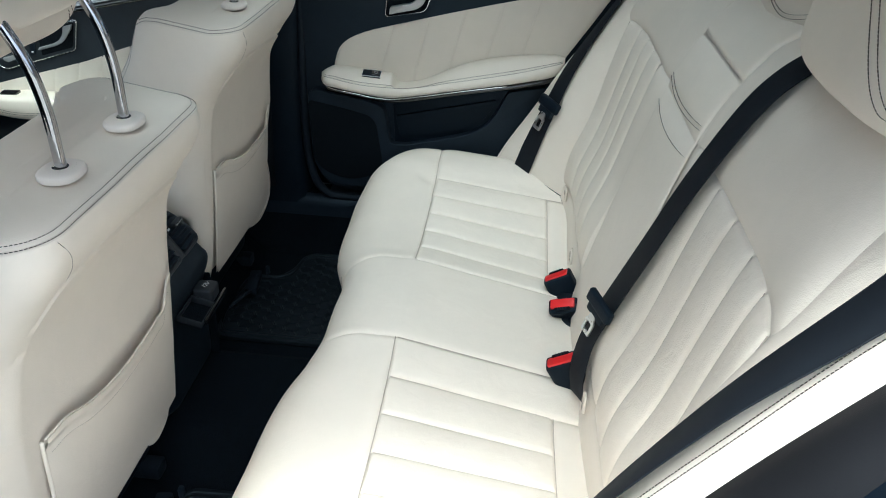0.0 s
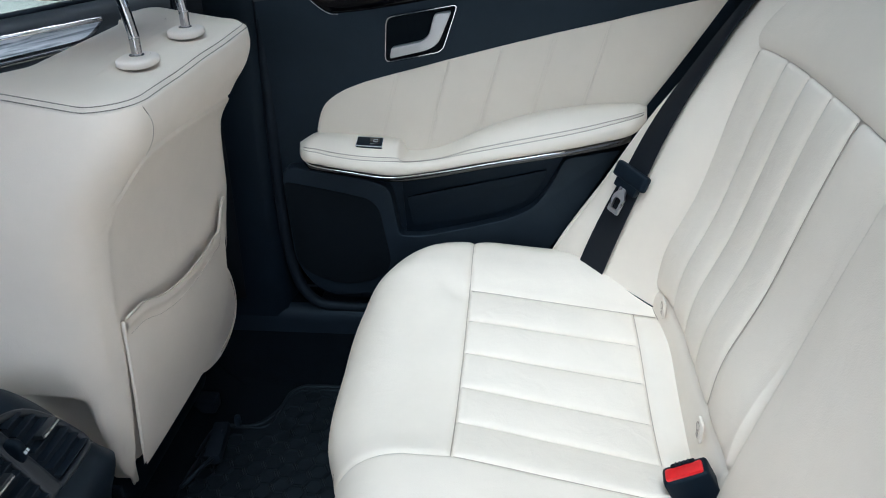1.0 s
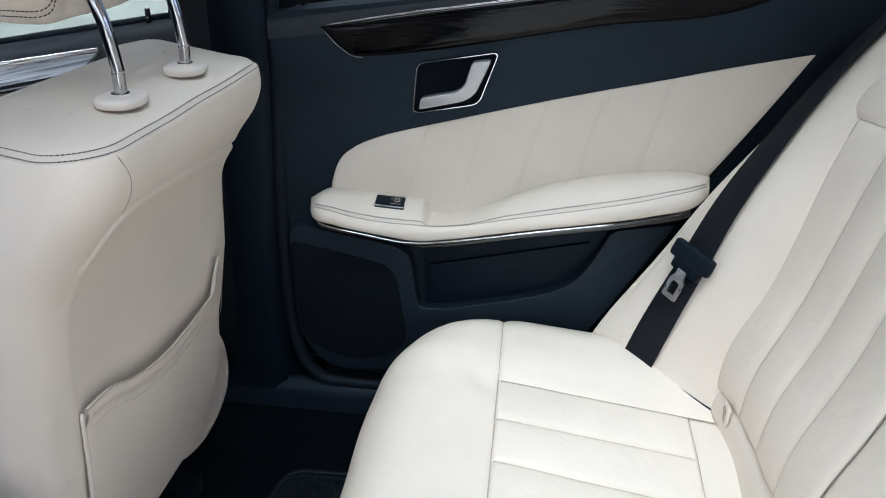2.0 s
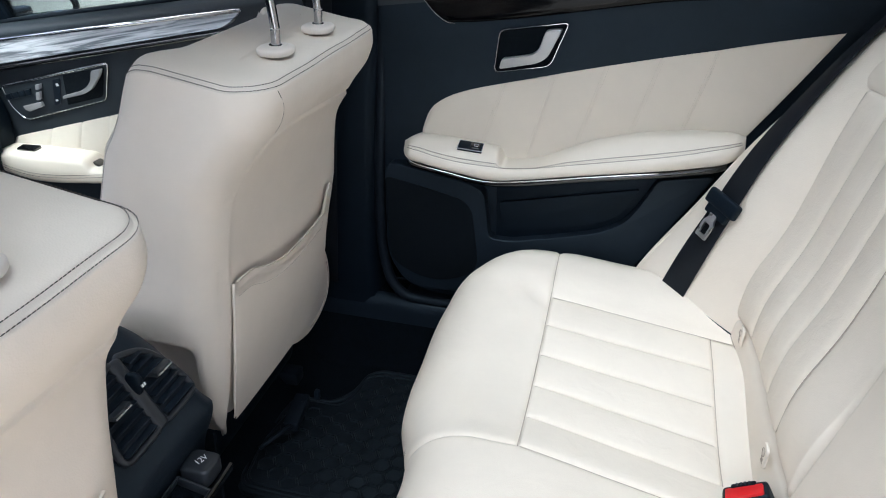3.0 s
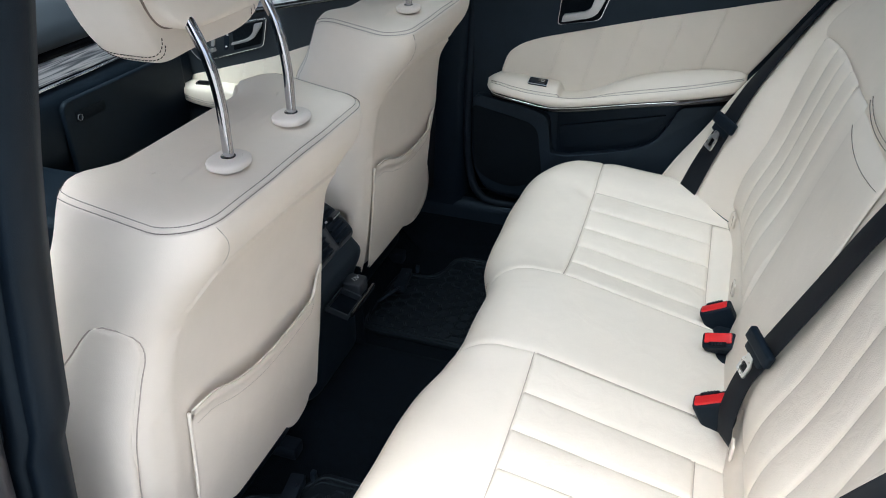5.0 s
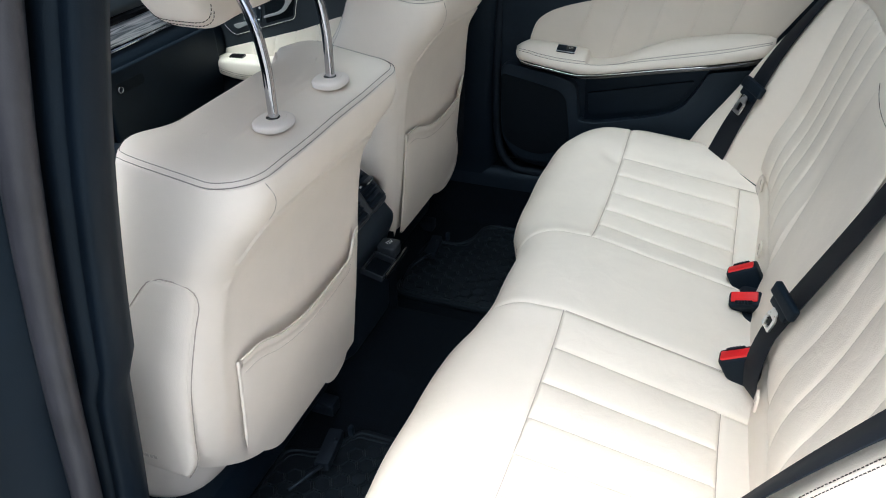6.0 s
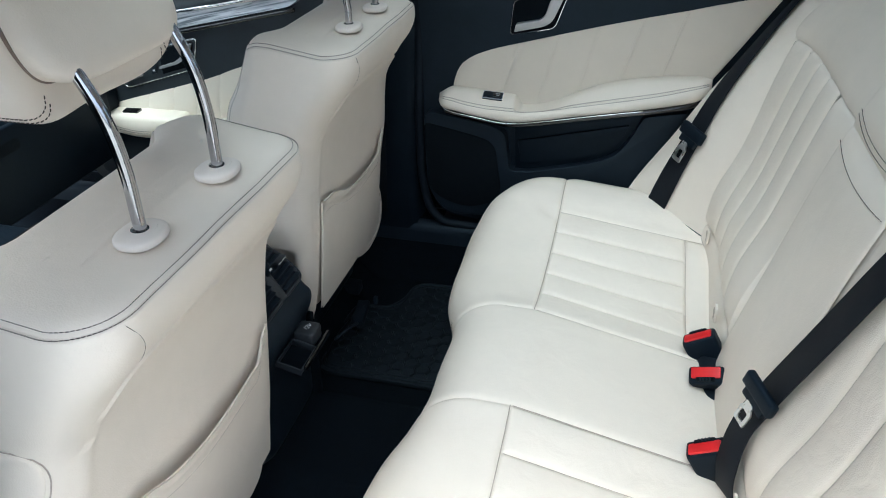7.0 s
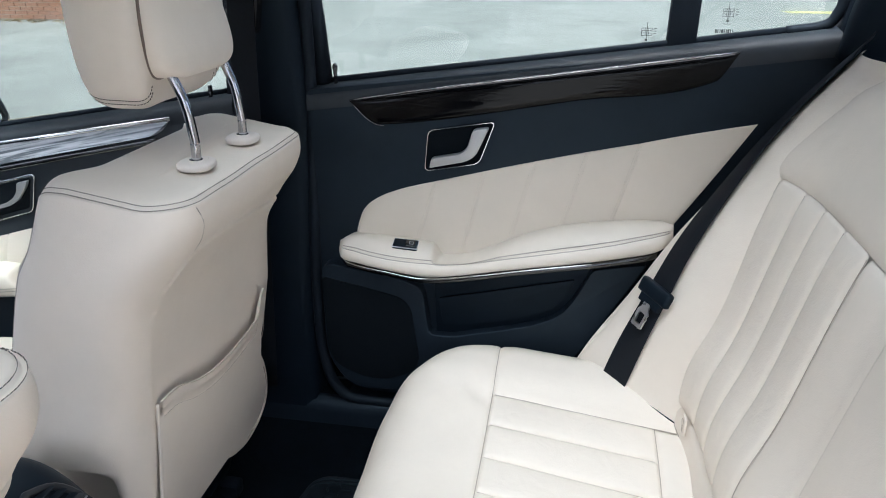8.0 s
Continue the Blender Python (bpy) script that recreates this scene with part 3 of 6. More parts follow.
def build_near_jamb():
    """Door aperture beside the near end of the rear bench."""
    path = [(0.135, 0.20), (0.20, 0.375), (0.27, 0.49), (0.335, 0.60), (0.40, 0.70), (0.475, 0.80), (0.55, 0.895), (0.64, 0.985)]
    pts = rounded_path([(x, 0, z) for x, z in path], 6)
    prof = [(-0.655, 0.03), (-0.672, 0.006), (-0.70, 0.0), (-0.735, 0.010), (-0.745, 0.035), (-0.80, 0.04), (-0.83, 0.06), (-0.835, 0.12)]
    verts, faces = [], []
    for i, p in enumerate(pts):
        t = (pts[min(i + 1, len(pts) - 1)] - pts[max(i - 1, 0)]).normalized()
        nrm = Vector((t.z, 0, -t.x))
        for y, d in prof:
            verts.append(p + nrm * d + Vector((0, y, 0)))
    k = len(prof)
    for i in range(len(pts) - 1):
        for j in range(k - 1):
            faces.append((i * k + j, i * k + j + 1, (i + 1) * k + j + 1, (i + 1) * k + j))
    root = thing("door_jamb", "dark grey door aperture trim beside the rear bench", "door jamb", kind="structure")
    part("jamb_cover", (verts, faces), JAMB, root)
    seal = []
    for i, p in enumerate(pts):
        t = (pts[min(i + 1, len(pts) - 1)] - pts[max(i - 1, 0)]).normalized()
        seal.append(p + Vector((t.z, 0, -t.x)) * 0.022 + Vector((0, -0.765, 0)))
    part("seal", tube(seal, 0.014, 10), SEAL, root)


# ---- rear bench cushion ----
FRONT_X = curve_of([0.0, 0.09, 0.15, 0.22, 0.34, 0.50, 0.58, 0.64, 0.675, 0.70], [-0.088, -0.090, -0.106, -0.130, -0.140, -0.138, -0.120, -0.078, -0.028, 0.045])
DIP = curve_of([0.0, 0.10, 0.122, 0.17, 0.25, 0.33, 0.44, 0.51, 0.58, 0.64, 0.68, 0.70], [0.004, 0.002, 0.0, -0.012, -0.022, -0.024, -0.018, -0.013, 0.002, 0.0, -0.032, -0.08])
ROLL = 0.095


def cushion(u, q):
    """The bench top: u across, q back from the front seam, negative over the front roll."""
    u, q = np.asarray(u, float), np.asarray(q, float)
    a = np.abs(u)
    xf = FRONT_X(a)
    dip = DIP(a)
    flat = np.maximum(0.05 - xf - ROLL, 0.002)
    top_z = 0.360 + dip
    x_back = 0.05 + q
    slope = 0.225 - 0.09 * smooth01((a - 0.18) / 0.3) - 0.045 * smooth01((a - 0.52) / 0.1)
    z_back = top_z - slope * q + 0.05 * np.minimum(q, 0.1) * (0.1 - np.minimum(q, 0.1)) * 4
    s = -q
    ang = np.clip((s - flat) / ROLL, 0, math.pi / 2 * 0.98)
    x_fr = 0.05 - np.minimum(s, flat) - ROLL * np.sin(ang)
    z_fr = top_z + 0.02 * np.minimum(s, 0.06) - ROLL * 0.95 * (1 - np.cos(ang))
    down = np.maximum(s - flat - ROLL * math.pi / 2 * 0.98, 0)
    x_fr = x_fr + 0.16 * down
    z_fr = z_fr - down
    x = np.where(q >= 0, x_back, x_fr)
    z = np.where(q >= 0, z_back, z_fr)
    return np.stack([x, u, z], axis=-1)


FRONT_END = -0.40
FLUTES = [0.122, 0.200, 0.277, 0.354, 0.430, 0.507]


def build_bench_cushion():
    root = thing("rear_bench", "cream leather rear bench seat with fluted panels and folded centre armrest", "car seat")

    def pucker(c):
        def f(U, V):
            d = np.hypot(np.abs(U) - c, V + 0.012)
            return -0.003 * np.exp(-(d / 0.02) ** 2) + 0.0022 * np.exp(-(d / 0.05) ** 2) * np.sin(70 * (np.abs(U) - c) + 90 * V)
        return f
    part("centre_panel", patch(cushion, -FLUTES[0], FLUTES[0], FRONT_END, 0.37, 0.011, 0.0036, 0.0038, 0.004, True), LEATHER, root, "smooth middle seat panel")

    def shell(u, v):
        return cushion(u, v) - np.array([0, 0, 0.0065])
    part("seat_shell", patch(shell, -0.66, 0.66, -0.02, 0.37, 0.012, 0.0, 0.006, 0.0, True), LEATHER, root)
    for s in (1, -1):
        def fn(u, v, s=s):
            return cushion(s * u, v)
        fl = s > 0
        part("front_bolster", patch(fn, FLUTES[0], 0.70, FRONT_END, 0.0, 0.010, 0.0034, 0.004, 0.0, fl, extra=pucker(0.50)), LEATHER, root, "rolled front edge of the seat")
        part("cushion_side", patch(fn, FLUTES[-1], 0.70, 0.0, 0.38, 0.011, 0.0036, 0.004, 0.004, fl), LEATHER, root)
        for k in range(5):
            end = 0.268 if k else 0.36
            part("flute", patch(fn, FLUTES[k], FLUTES[k + 1], 0.0, end, 0.009, 0.0050, 0.0030, 0.0035, fl), LEATHER_F, root)
        part("rear_strip", patch(fn, FLUTES[1], FLUTES[-1], 0.268, 0.38, 0.01, 0.005, 0.005, 0.005, fl), LEATHER, root)
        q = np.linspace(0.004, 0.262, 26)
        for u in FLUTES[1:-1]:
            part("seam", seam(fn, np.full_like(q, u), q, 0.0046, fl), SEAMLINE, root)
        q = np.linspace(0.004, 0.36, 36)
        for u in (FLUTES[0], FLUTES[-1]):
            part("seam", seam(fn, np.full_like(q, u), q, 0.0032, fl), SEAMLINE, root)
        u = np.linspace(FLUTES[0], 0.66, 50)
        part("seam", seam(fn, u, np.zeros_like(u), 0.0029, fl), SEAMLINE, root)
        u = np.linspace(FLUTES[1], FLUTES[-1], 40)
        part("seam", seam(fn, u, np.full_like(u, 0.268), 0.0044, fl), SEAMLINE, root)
        # vertical seam with paired thread on the front, between the seats
        for off in (-0.003, 0.003):
            v = np.linspace(-0.19, -0.30, 40)
            P, n = surface_line(fn, np.full_like(v, 0.150 + off), v, 0.0, fl)
            part("stitching", stitches(P, n), THREAD, root, "dark paired thread")
    return root


# ---- rear backrest ----
BACK_X = curve_of([0.20, 0.30, 0.36, 0.50, 0.74, 0.80, 0.85, 0.885, 0.90, 0.905], [0.350, 0.362, 0.372, 0.405, 0.466, 0.490, 0.520, 0.555, 0.60, 0.68])
WING = curve_of([0.0, 0.118, 0.125, 0.20, 0.30, 0.40, 0.50, 0.545, 0.575, 0.60, 0.63], [-0.004, -0.004, 0.0, 0.002, 0.004, 0.004, -0.006, -0.018, -0.020, -0.006, 0.05])


def backrest(u, z):
    u, z = np.asarray(u, float), np.asarray(z, float)
    zz = np.minimum(z, 0.895)
    x = BACK_X(zz) + np.maximum(z - 0.895, 0) * 8
    fade = 1 - 0.6 * smooth01((z - 0.72) / 0.16)
    x = x + WING(np.abs(u)) * fade - 0.010 * np.exp(-((z - 0.42) / 0.07) ** 2) * (np.abs(u) > 0.13)
    return np.stack([x, u, np.where(z > 0.895, 0.895 + (z - 0.895) * 0.15, z) - 0.05 * smooth01((np.abs(u) - 0.48) / 0.16) * smooth01((z - 0.72) / 0.16)], axis=-1)


BFL = [0.245, 0.325, 0.400, 0.468, 0.537]


def build_backrest(root):

    def slant(s):
        # the fluted panel leans outward as it rises
        def fn(u, z):
            return backrest(s * (u + 0.012 * (z - 0.5) * smooth01((np.abs(u) - 0.125) / 0.09) * (1 - smooth01((np.abs(u) - 0.50) / 0.12))), z)
        return fn
    for s in (1, -1):
        fn = slant(s)
        fl = s > 0
        for k in range(4):
            part("flute", patch(fn, BFL[k], BFL[k + 1], 0.345, 0.735, 0.010, 0.0045, 0.0036, 0.0045, fl), LEATHER_F, root)
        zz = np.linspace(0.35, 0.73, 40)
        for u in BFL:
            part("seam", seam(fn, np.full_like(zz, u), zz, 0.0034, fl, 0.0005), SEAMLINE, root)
        part("inner_panel", patch(fn, 0.122, BFL[0], 0.345, 0.735, 0.011, 0.006, 0.006, 0.003, fl), LEATHER, root)
        part("wing", patch(fn, BFL[-1], 0.63, 0.25, 0.735, 0.011, 0.006, 0.006, 0.006, fl), LEATHER, root, "raised side wing of the backrest")
        part("shoulder_panel", patch(fn, 0.122, 0.63, 0.735, 0.93, 0.011, 0.0032, 0.006, 0.002, fl, open_edges="d"), LEATHER, root, "smooth shoulder panel")
        part("base_strip", patch(fn, 0.122, BFL[-1], 0.22, 0.345, 0.011, 0.006, 0.006, 0.003, fl), LEATHER, root)
    # the shell under the panels, to which the seams are drawn down
    def shell(u, z):
        return backrest(u, z) + np.array([0.0075, 0, 0])
    part("seat_shell", patch(shell, -0.62, 0.62, 0.22, 0.93, 0.012, 0.0, 0.006, 0.0, True), LEATHER, root)
    # the folded armrest in the middle, above and below its seams
    part("armrest_front", patch(backrest, -0.122, 0.122, 0.26, 0.735, 0.011, 0.0025, 0.007, 0.006, True), LEATHER, root, "folded centre armrest")
    part("armrest_top", patch(backrest, -0.122, 0.122, 0.735, 0.822, 0.010, 0.0025, 0.005, 0.006, True), LEATHER, root)
    part("armrest_cap", patch(backrest, -0.122, 0.122, 0.8245, 0.93, 0.010, 0.005, 0.004, 0.002, True, open_edges="d"), LEATHER, root)
    for z in (0.703, 0.743, 0.749):
        u = np.linspace(-0.115, 0.115, 80)
        P, n = surface_line(backrest, u, np.full_like(u, z) + 0.008 * (u / 0.115) ** 2, 0.0005 + 0.006 * (1 - (u / 0.122) ** 2), True)
        part("stitching", stitches(P, n, w=0.0005), THREAD, root, "dark thread")
    # child seat anchor marks
    for y in (0.483, 0.208, -0.219, -0.49):
        tag = part("anchor_tag", superblock((0.3575, y, 0.338), (0.0024, 0.011, 0.016), 0.35, 0.4, 20, 12), LEATHER, root, "small embossed anchor tag")
        ring = [(0.3545, y + 0.006 * math.cos(a), 0.343 + 0.006 * math.sin(a)) for a in np.linspace(0, 2 * math.pi, 17)]
        part("ring", tube(ring, 0.0005, 5, caps=False), SEAMLINE, tag)
        for k in range(3):
            part("mark", rbox((0.0006, 0.010 - 0.002 * (k % 2), 0.0012), pose(0.3549, y, 0.3335 - 0.003 * k), 0), SEAMLINE, tag)
    return root


EDGE_X = curve_of([0.24, 0.37, 0.48, 0.59, 0.69, 0.80, 0.88, 0.94], [0.145, 0.202, 0.268, 0.331, 0.400, 0.478, 0.545, 0.60])


def bolster(s):
    def fn(v, z):
        """v = 0 at the backrest's wing, 1 at the door side edge."""
        v, z = np.asarray(v, float), np.asarray(z, float)
        xa, ya = BACK_X(np.minimum(z, 0.88)) + 0.012, 0.515
        xb, yb = EDGE_X(z), 0.655
        w = np.clip(v, 0, 1)
        dx, dy = xb - xa, yb - ya
        ln = np.hypot(dx, dy)
        bulge = (0.012 + 0.018 * smooth01((z - 0.34) / 0.15) - 0.014 * smooth01((z - 0.55) / 0.3)) * np.sin(math.pi * w) ** 0.85
        over = np.maximum(v - 1, 0)
        x = xa + dx * w - bulge * dy / ln + over * 0.06
        y = ya + dy * w + bulge * dx / ln + over * 0.10
        return np.stack([x, s * y, z], axis=-1)
    return fn


def build_bolsters():
    for s in (1, -1):
        root = thing("side_bolster", "cream leather side bolster between rear backrest and door" if s > 0 else "cream leather side bolster with dark paired thread beside the open doorway",
                     "seat bolster", group="rear side bolsters")
        fn = bolster(s)
        top = 0.90
        part("bolster_pad", patch(fn, 0.0, 0.97, 0.27, top, 0.02, 0.0012, 0.012, 0.0, s > 0, open_edges="acd"), LEATHER, root)
        part("bolster_edge", patch(fn, 0.97, 1.35, 0.27, top, 0.02, 0.0012, 0.012, 0.0, s > 0, open_edges="bcd"), LEATHER, root, "rolled leather edge")
        if s < 0:
            for v in (0.885, 0.925):
                z = np.linspace(0.40, 0.88, 160)
                P, n = surface_line(fn, np.full_like(z, v), z, 0.0012, s > 0)
                part("stitching", stitches(P, n, dash=0.0032, gap=0.0010, w=0.0006, lift=0.0002), THREAD, root, "dark thread")


def cushion_z(x, y):
    return float(cushion(np.array(y), np.array(x - 0.05))[2])


def meet(fn, u):
    """Height at which the upright surface fn meets the bench cushion."""
    lo, hi = 0.24, 0.42
    for _ in range(30):
        z = (lo + hi) / 2
        q = fn(np.array(u), np.array(z))
        if q[2] > cushion_z(float(q[0]), float(q[1])):
            hi = z
        else:
            lo = z
    return hi


def build_crevice_shade(root):
    # thin dark tubes put the gap's shade where these surfaces meet the cushion
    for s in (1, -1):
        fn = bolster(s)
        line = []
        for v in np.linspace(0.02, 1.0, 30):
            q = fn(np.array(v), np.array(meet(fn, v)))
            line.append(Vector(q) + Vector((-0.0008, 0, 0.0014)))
        part("crevice_shade", tube(line, 0.0017, 6), RUBBER, root, "dark tube drawing the shaded gap along the cushion")
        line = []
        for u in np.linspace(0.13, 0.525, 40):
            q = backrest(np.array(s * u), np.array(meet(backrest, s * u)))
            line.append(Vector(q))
        part("crevice_shade", tube(line, 0.0016, 6), SEAMLINE, root)


# ---- head restraints ----
def build_rear_headrests():
    side = [(-0.34, 0.05), (-0.36, 0.022), (-0.39, -0.011), (-0.429, -0.054), (-0.455, -0.077), (-0.474, -0.084), (-0.505, -0.079)]
    low = [(0.03, -0.020), (-0.004, -0.035), (-0.04, -0.044), (-0.066, -0.044), (-0.092, -0.038), (-0.106, -0.031)]
    for y, hw, z0, x0, cy, seam_line, lab in ((-0.362, 0.168, 0.890, 0.572, 1, side, "cream leather rear head restraint with dark stitching"), (0.0, 0.115, 0.868, 0.615, 0, low, "low cream leather centre rear head restraint")):
        root = thing("rear_headrest", lab, "head restraint", group="rear head restraints")
        h = 0.105 if hw > 0.12 else 0.07

        def warp(P):
            Q = P.copy()
            Q[..., 0] += 0.15 * P[..., 2] + 0.02 * (P[..., 1] / hw) ** 2
            return Q
        part("pad", superblock((x0, y, z0 + h), (0.058, hw, h), 0.35, 0.35, 64, 40, warp), LEATHER, root)
        # two rows of thread round the front panel
        for off in (0.0, 0.011):
            line = []
            for q in rounded_path([(0, a - y - off * cy, c + off * 0.5) for a, c in seam_line], 6):
                k = max(0.05, 1 - abs(q.y / hw) ** 5.7 - abs(q.z / h) ** 5.7)
                line.append(Vector((x0 - 0.058 * k ** 0.175 + 0.15 * q.z + 0.02 * (q.y / hw) ** 2 - 0.0006, y + q.y, z0 + h + q.z)))
            part("stitching", stitches(line, [(-1, 0, 0.15)] * len(line), dash=0.0034, gap=0.0010, w=0.0006, lift=0.0003), THREAD, root, "dark thread")
        for dy in (-0.06, 0.06):
            part("rod", tube([(x0 + 0.01, y + dy, z0 - 0.05), (x0 + 0.01, y + dy, z0 + 0.05)], 0.006, 10), CHROME, root)


# ---- belts and buckles ----
def belt_tongue(root, m, size=1.0):
    bm = joined(rbox((0.072, 0.014, 0.026), Matrix.Translation((0, 0, 0.022)), 0.006, 3), rbox((0.050, 0.010, 0.022), Matrix.Translation((0, 0, 0.006)), 0.004))
    m = m @ Matrix.Diagonal((1.02 * size, size, size, 1))
    bm.transform(m)
    t = part("tongue", bm, PLASTIC, root, "black plastic belt tongue")
    out = round_corners([(-0.008, 0.0), (0.008, 0.0), (0.0085, -0.010), (0.013, -0.016), (0.0125, -0.044), (-0.0125, -0.044), (-0.013, -0.016), (-0.0085, -0.010)], 0.003)
    inn = round_corners([(-0.004, -0.018), (0.004, -0.018), (0.0065, -0.019), (0.007, -0.022), (0.0065, -0.037), (-0.0065, -0.037), (-0.007, -0.022), (-0.0065, -0.019)], 0.0008)
    bm = bmesh.new()
    n = len(out)
    rings = []
    for z, pts in ((0.0016, out), (0.0016, inn), (-0.0016, inn), (-0.0016, out)):
        rings.append([bm.verts.new((p[0], z, p[1])) for p in pts])
    for a in range(4):
        b = (a + 1) % 4
        for i in range(n):
            bm.faces.new((rings[a][i], rings[a][(i + 1) % n], rings[b][(i + 1) % n], rings[b][i]))
    bmesh.ops.recalc_face_normals(bm, faces=bm.faces)
    bm.transform(m @ Matrix.Translation((0, -0.004, 0)))
    part("metal_latch", bm, SATIN, t, "slotted metal latch plate")


def frame_on(at, along, face):
    """Axes: z along, -y the way it faces."""
    z = Vector(along).normalized()
    y = -(Vector(face) - z * Vector(face).dot(z)).normalized()
    x = y.cross(z)
    return Matrix.Translation(at) @ Matrix((x, y, z)).transposed().to_4x4()


BELT_V = curve_of([0.28, 0.36, 0.44, 0.51, 0.58, 0.66, 0.75, 0.92], [0.615, 0.628, 0.645, 0.665, 0.70, 0.745, 0.81, 0.92])


def selvedges(strap, pts, normals, width):
    """Rounded woven edges along both sides of a strap."""
    pts = [Vector(q) for q in pts]
    for s in (-1, 1):
        line = []
        for i, q in enumerate(pts):
            along = pts[min(i + 1, len(pts) - 1)] - pts[max(i - 1, 0)]
            side = along.cross(Vector(normals[i])).normalized()
            line.append(q + side * (s * (width / 2 - 0.0006)))
        part("selvedge", tube(line, 0.0011, 6), WEBBING, strap)


def build_belts():
    root = thing("seat_belt", "black rear seat belt lying on the cream side bolster", "seat belt", group="rear seat belts")
    z = np.linspace(meet(bolster(1), 0.625) - 0.006, 0.92, 50)
    P, n = surface_line(bolster(1), BELT_V(z), z, 0.0035 + 0.0025 * smooth01((z - 0.33) / 0.1), True)
    strap = part("strap", ribbon([Vector(p) for p in P], [Vector(q) for q in n], 0.048), WEBBING, root)
    selvedges(strap, P, n, 0.048)
    z = np.array([0.494, 0.53])
    P, n = surface_line(bolster(1), BELT_V(z), z, 0.012, True)
    belt_tongue(root, frame_on(Vector(P[0]), Vector(P[1] - P[0]), Vector(n[0])))
    root = thing("seat_belt", "black middle seat belt across the cream rear backrest", "seat belt", group="rear seat belts")
    pts = rounded_path([(0.352, -0.176, 0.312), (0.347, -0.170, 0.355), (0.358, -0.150, 0.41), (0.380, -0.155, 0.48), (0.412, -0.185, 0.60), (0.443, -0.213, 0.715), (0.485, -0.228, 0.82), (0.520, -0.228, 0.868), (0.57, -0.225, 0.905)], 6)
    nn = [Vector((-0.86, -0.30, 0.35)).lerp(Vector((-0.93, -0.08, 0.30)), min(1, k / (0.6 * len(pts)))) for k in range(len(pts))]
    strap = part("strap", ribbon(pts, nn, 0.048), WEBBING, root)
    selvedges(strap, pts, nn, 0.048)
    belt_tongue(root, frame_on((0.362, -0.160, 0.463), (0.22, -0.10, 0.95), (-0.80, -0.45, 0.35)), 0.86)
    root = thing("seat_belt", "black seat belt stretched along the near side bolster", "seat belt", group="rear seat belts")
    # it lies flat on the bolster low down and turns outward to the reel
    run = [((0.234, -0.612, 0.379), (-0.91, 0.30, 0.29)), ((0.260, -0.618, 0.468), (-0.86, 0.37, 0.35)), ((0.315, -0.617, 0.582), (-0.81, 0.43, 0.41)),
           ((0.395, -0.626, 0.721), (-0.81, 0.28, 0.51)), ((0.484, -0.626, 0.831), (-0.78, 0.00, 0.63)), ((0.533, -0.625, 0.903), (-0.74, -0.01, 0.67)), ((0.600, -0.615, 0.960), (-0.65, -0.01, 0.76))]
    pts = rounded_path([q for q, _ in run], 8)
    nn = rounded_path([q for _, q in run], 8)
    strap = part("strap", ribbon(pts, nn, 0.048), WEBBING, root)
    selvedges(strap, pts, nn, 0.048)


def buckle(at, axis, face, label):
    root = thing("belt_buckle", label, "belt buckle", group="rear belt buckles")
    m = frame_on(at, axis, face)
    bm = rbox((0.056, 0.030, 0.075), m @ Matrix.Translation((0, 0, -0.036)), 0.007, 3)
    part("housing", bm, PLASTIC, root)
    part("release_button", rbox((0.046, 0.0185, 0.010), m @ Matrix.Translation((0, -0.0032, -0.0005)), 0.003, 2), RED, root, "red release button")
    part("slot", rbox((0.030, 0.0075, 0.010), m @ Matrix.Translation((0, 0.0078, 0.0004)), 0.0015, 1), GRILLE, root)
    for k in range(4):
        part("rib", rbox((0.0022, 0.006, 0.0015), m @ Matrix.Translation((-0.0075 + 0.005 * k, 0.0078, 0.0058)), 0.0006, 1), PLASTIC2, root)
    part("stem", rbox((0.040, 0.016, 0.10), m @ Matrix.Translation((0, 0.004, -0.10)), 0.005, 2), PLASTIC, root)
    return root


def build_buckles():
    pad = buckle((0.327, 0.142, 0.333), (-0.50, 0.10, 0.86), (-0.12, -0.98, 0.1), "black belt buckle with red button, tilted up")
    buckle((0.335, 0.040, 0.334), (-0.42, -0.52, 0.74), (0.0, 0.85, 0.5), "black belt buckle with red button, turned sideways")
    buckle((0.325, -0.126, 0.343), (-0.50, -0.02, 0.86), (-0.15, -0.98, 0.1), "black belt buckle with red button by the near seat")
    part("base", superblock((0.352, 0.086, 0.285), (0.022, 0.07, 0.022), 0.6, 0.5, 24, 14), RUBBER, pad)


# ---- front seats ----
SZ = [0.16, 0.22, 0.30, 0.40, 0.48, 0.56, 0.62, 0.67, 0.71, 0.745, 0.760]
S_XB = curve_of(SZ, [-0.080, -0.069, -0.058, -0.047, -0.040, -0.030, -0.016, 0.010, 0.039, 0.050, 0.050])
S_XF = curve_of(SZ, [-0.265, -0.265, -0.262, -0.254, -0.242, -0.223, -0.208, -0.194, -0.180, -0.167, -0.160])
S_W = curve_of(SZ, [0.195, 0.212, 0.224, 0.231, 0.234, 0.234, 0.232, 0.228, 0.222, 0.216, 0.213])
S_RR = curve_of(SZ, [0.05, 0.05, 0.05, 0.055, 0.055, 0.055, 0.055, 0.055, 0.055, 0.055, 0.055])


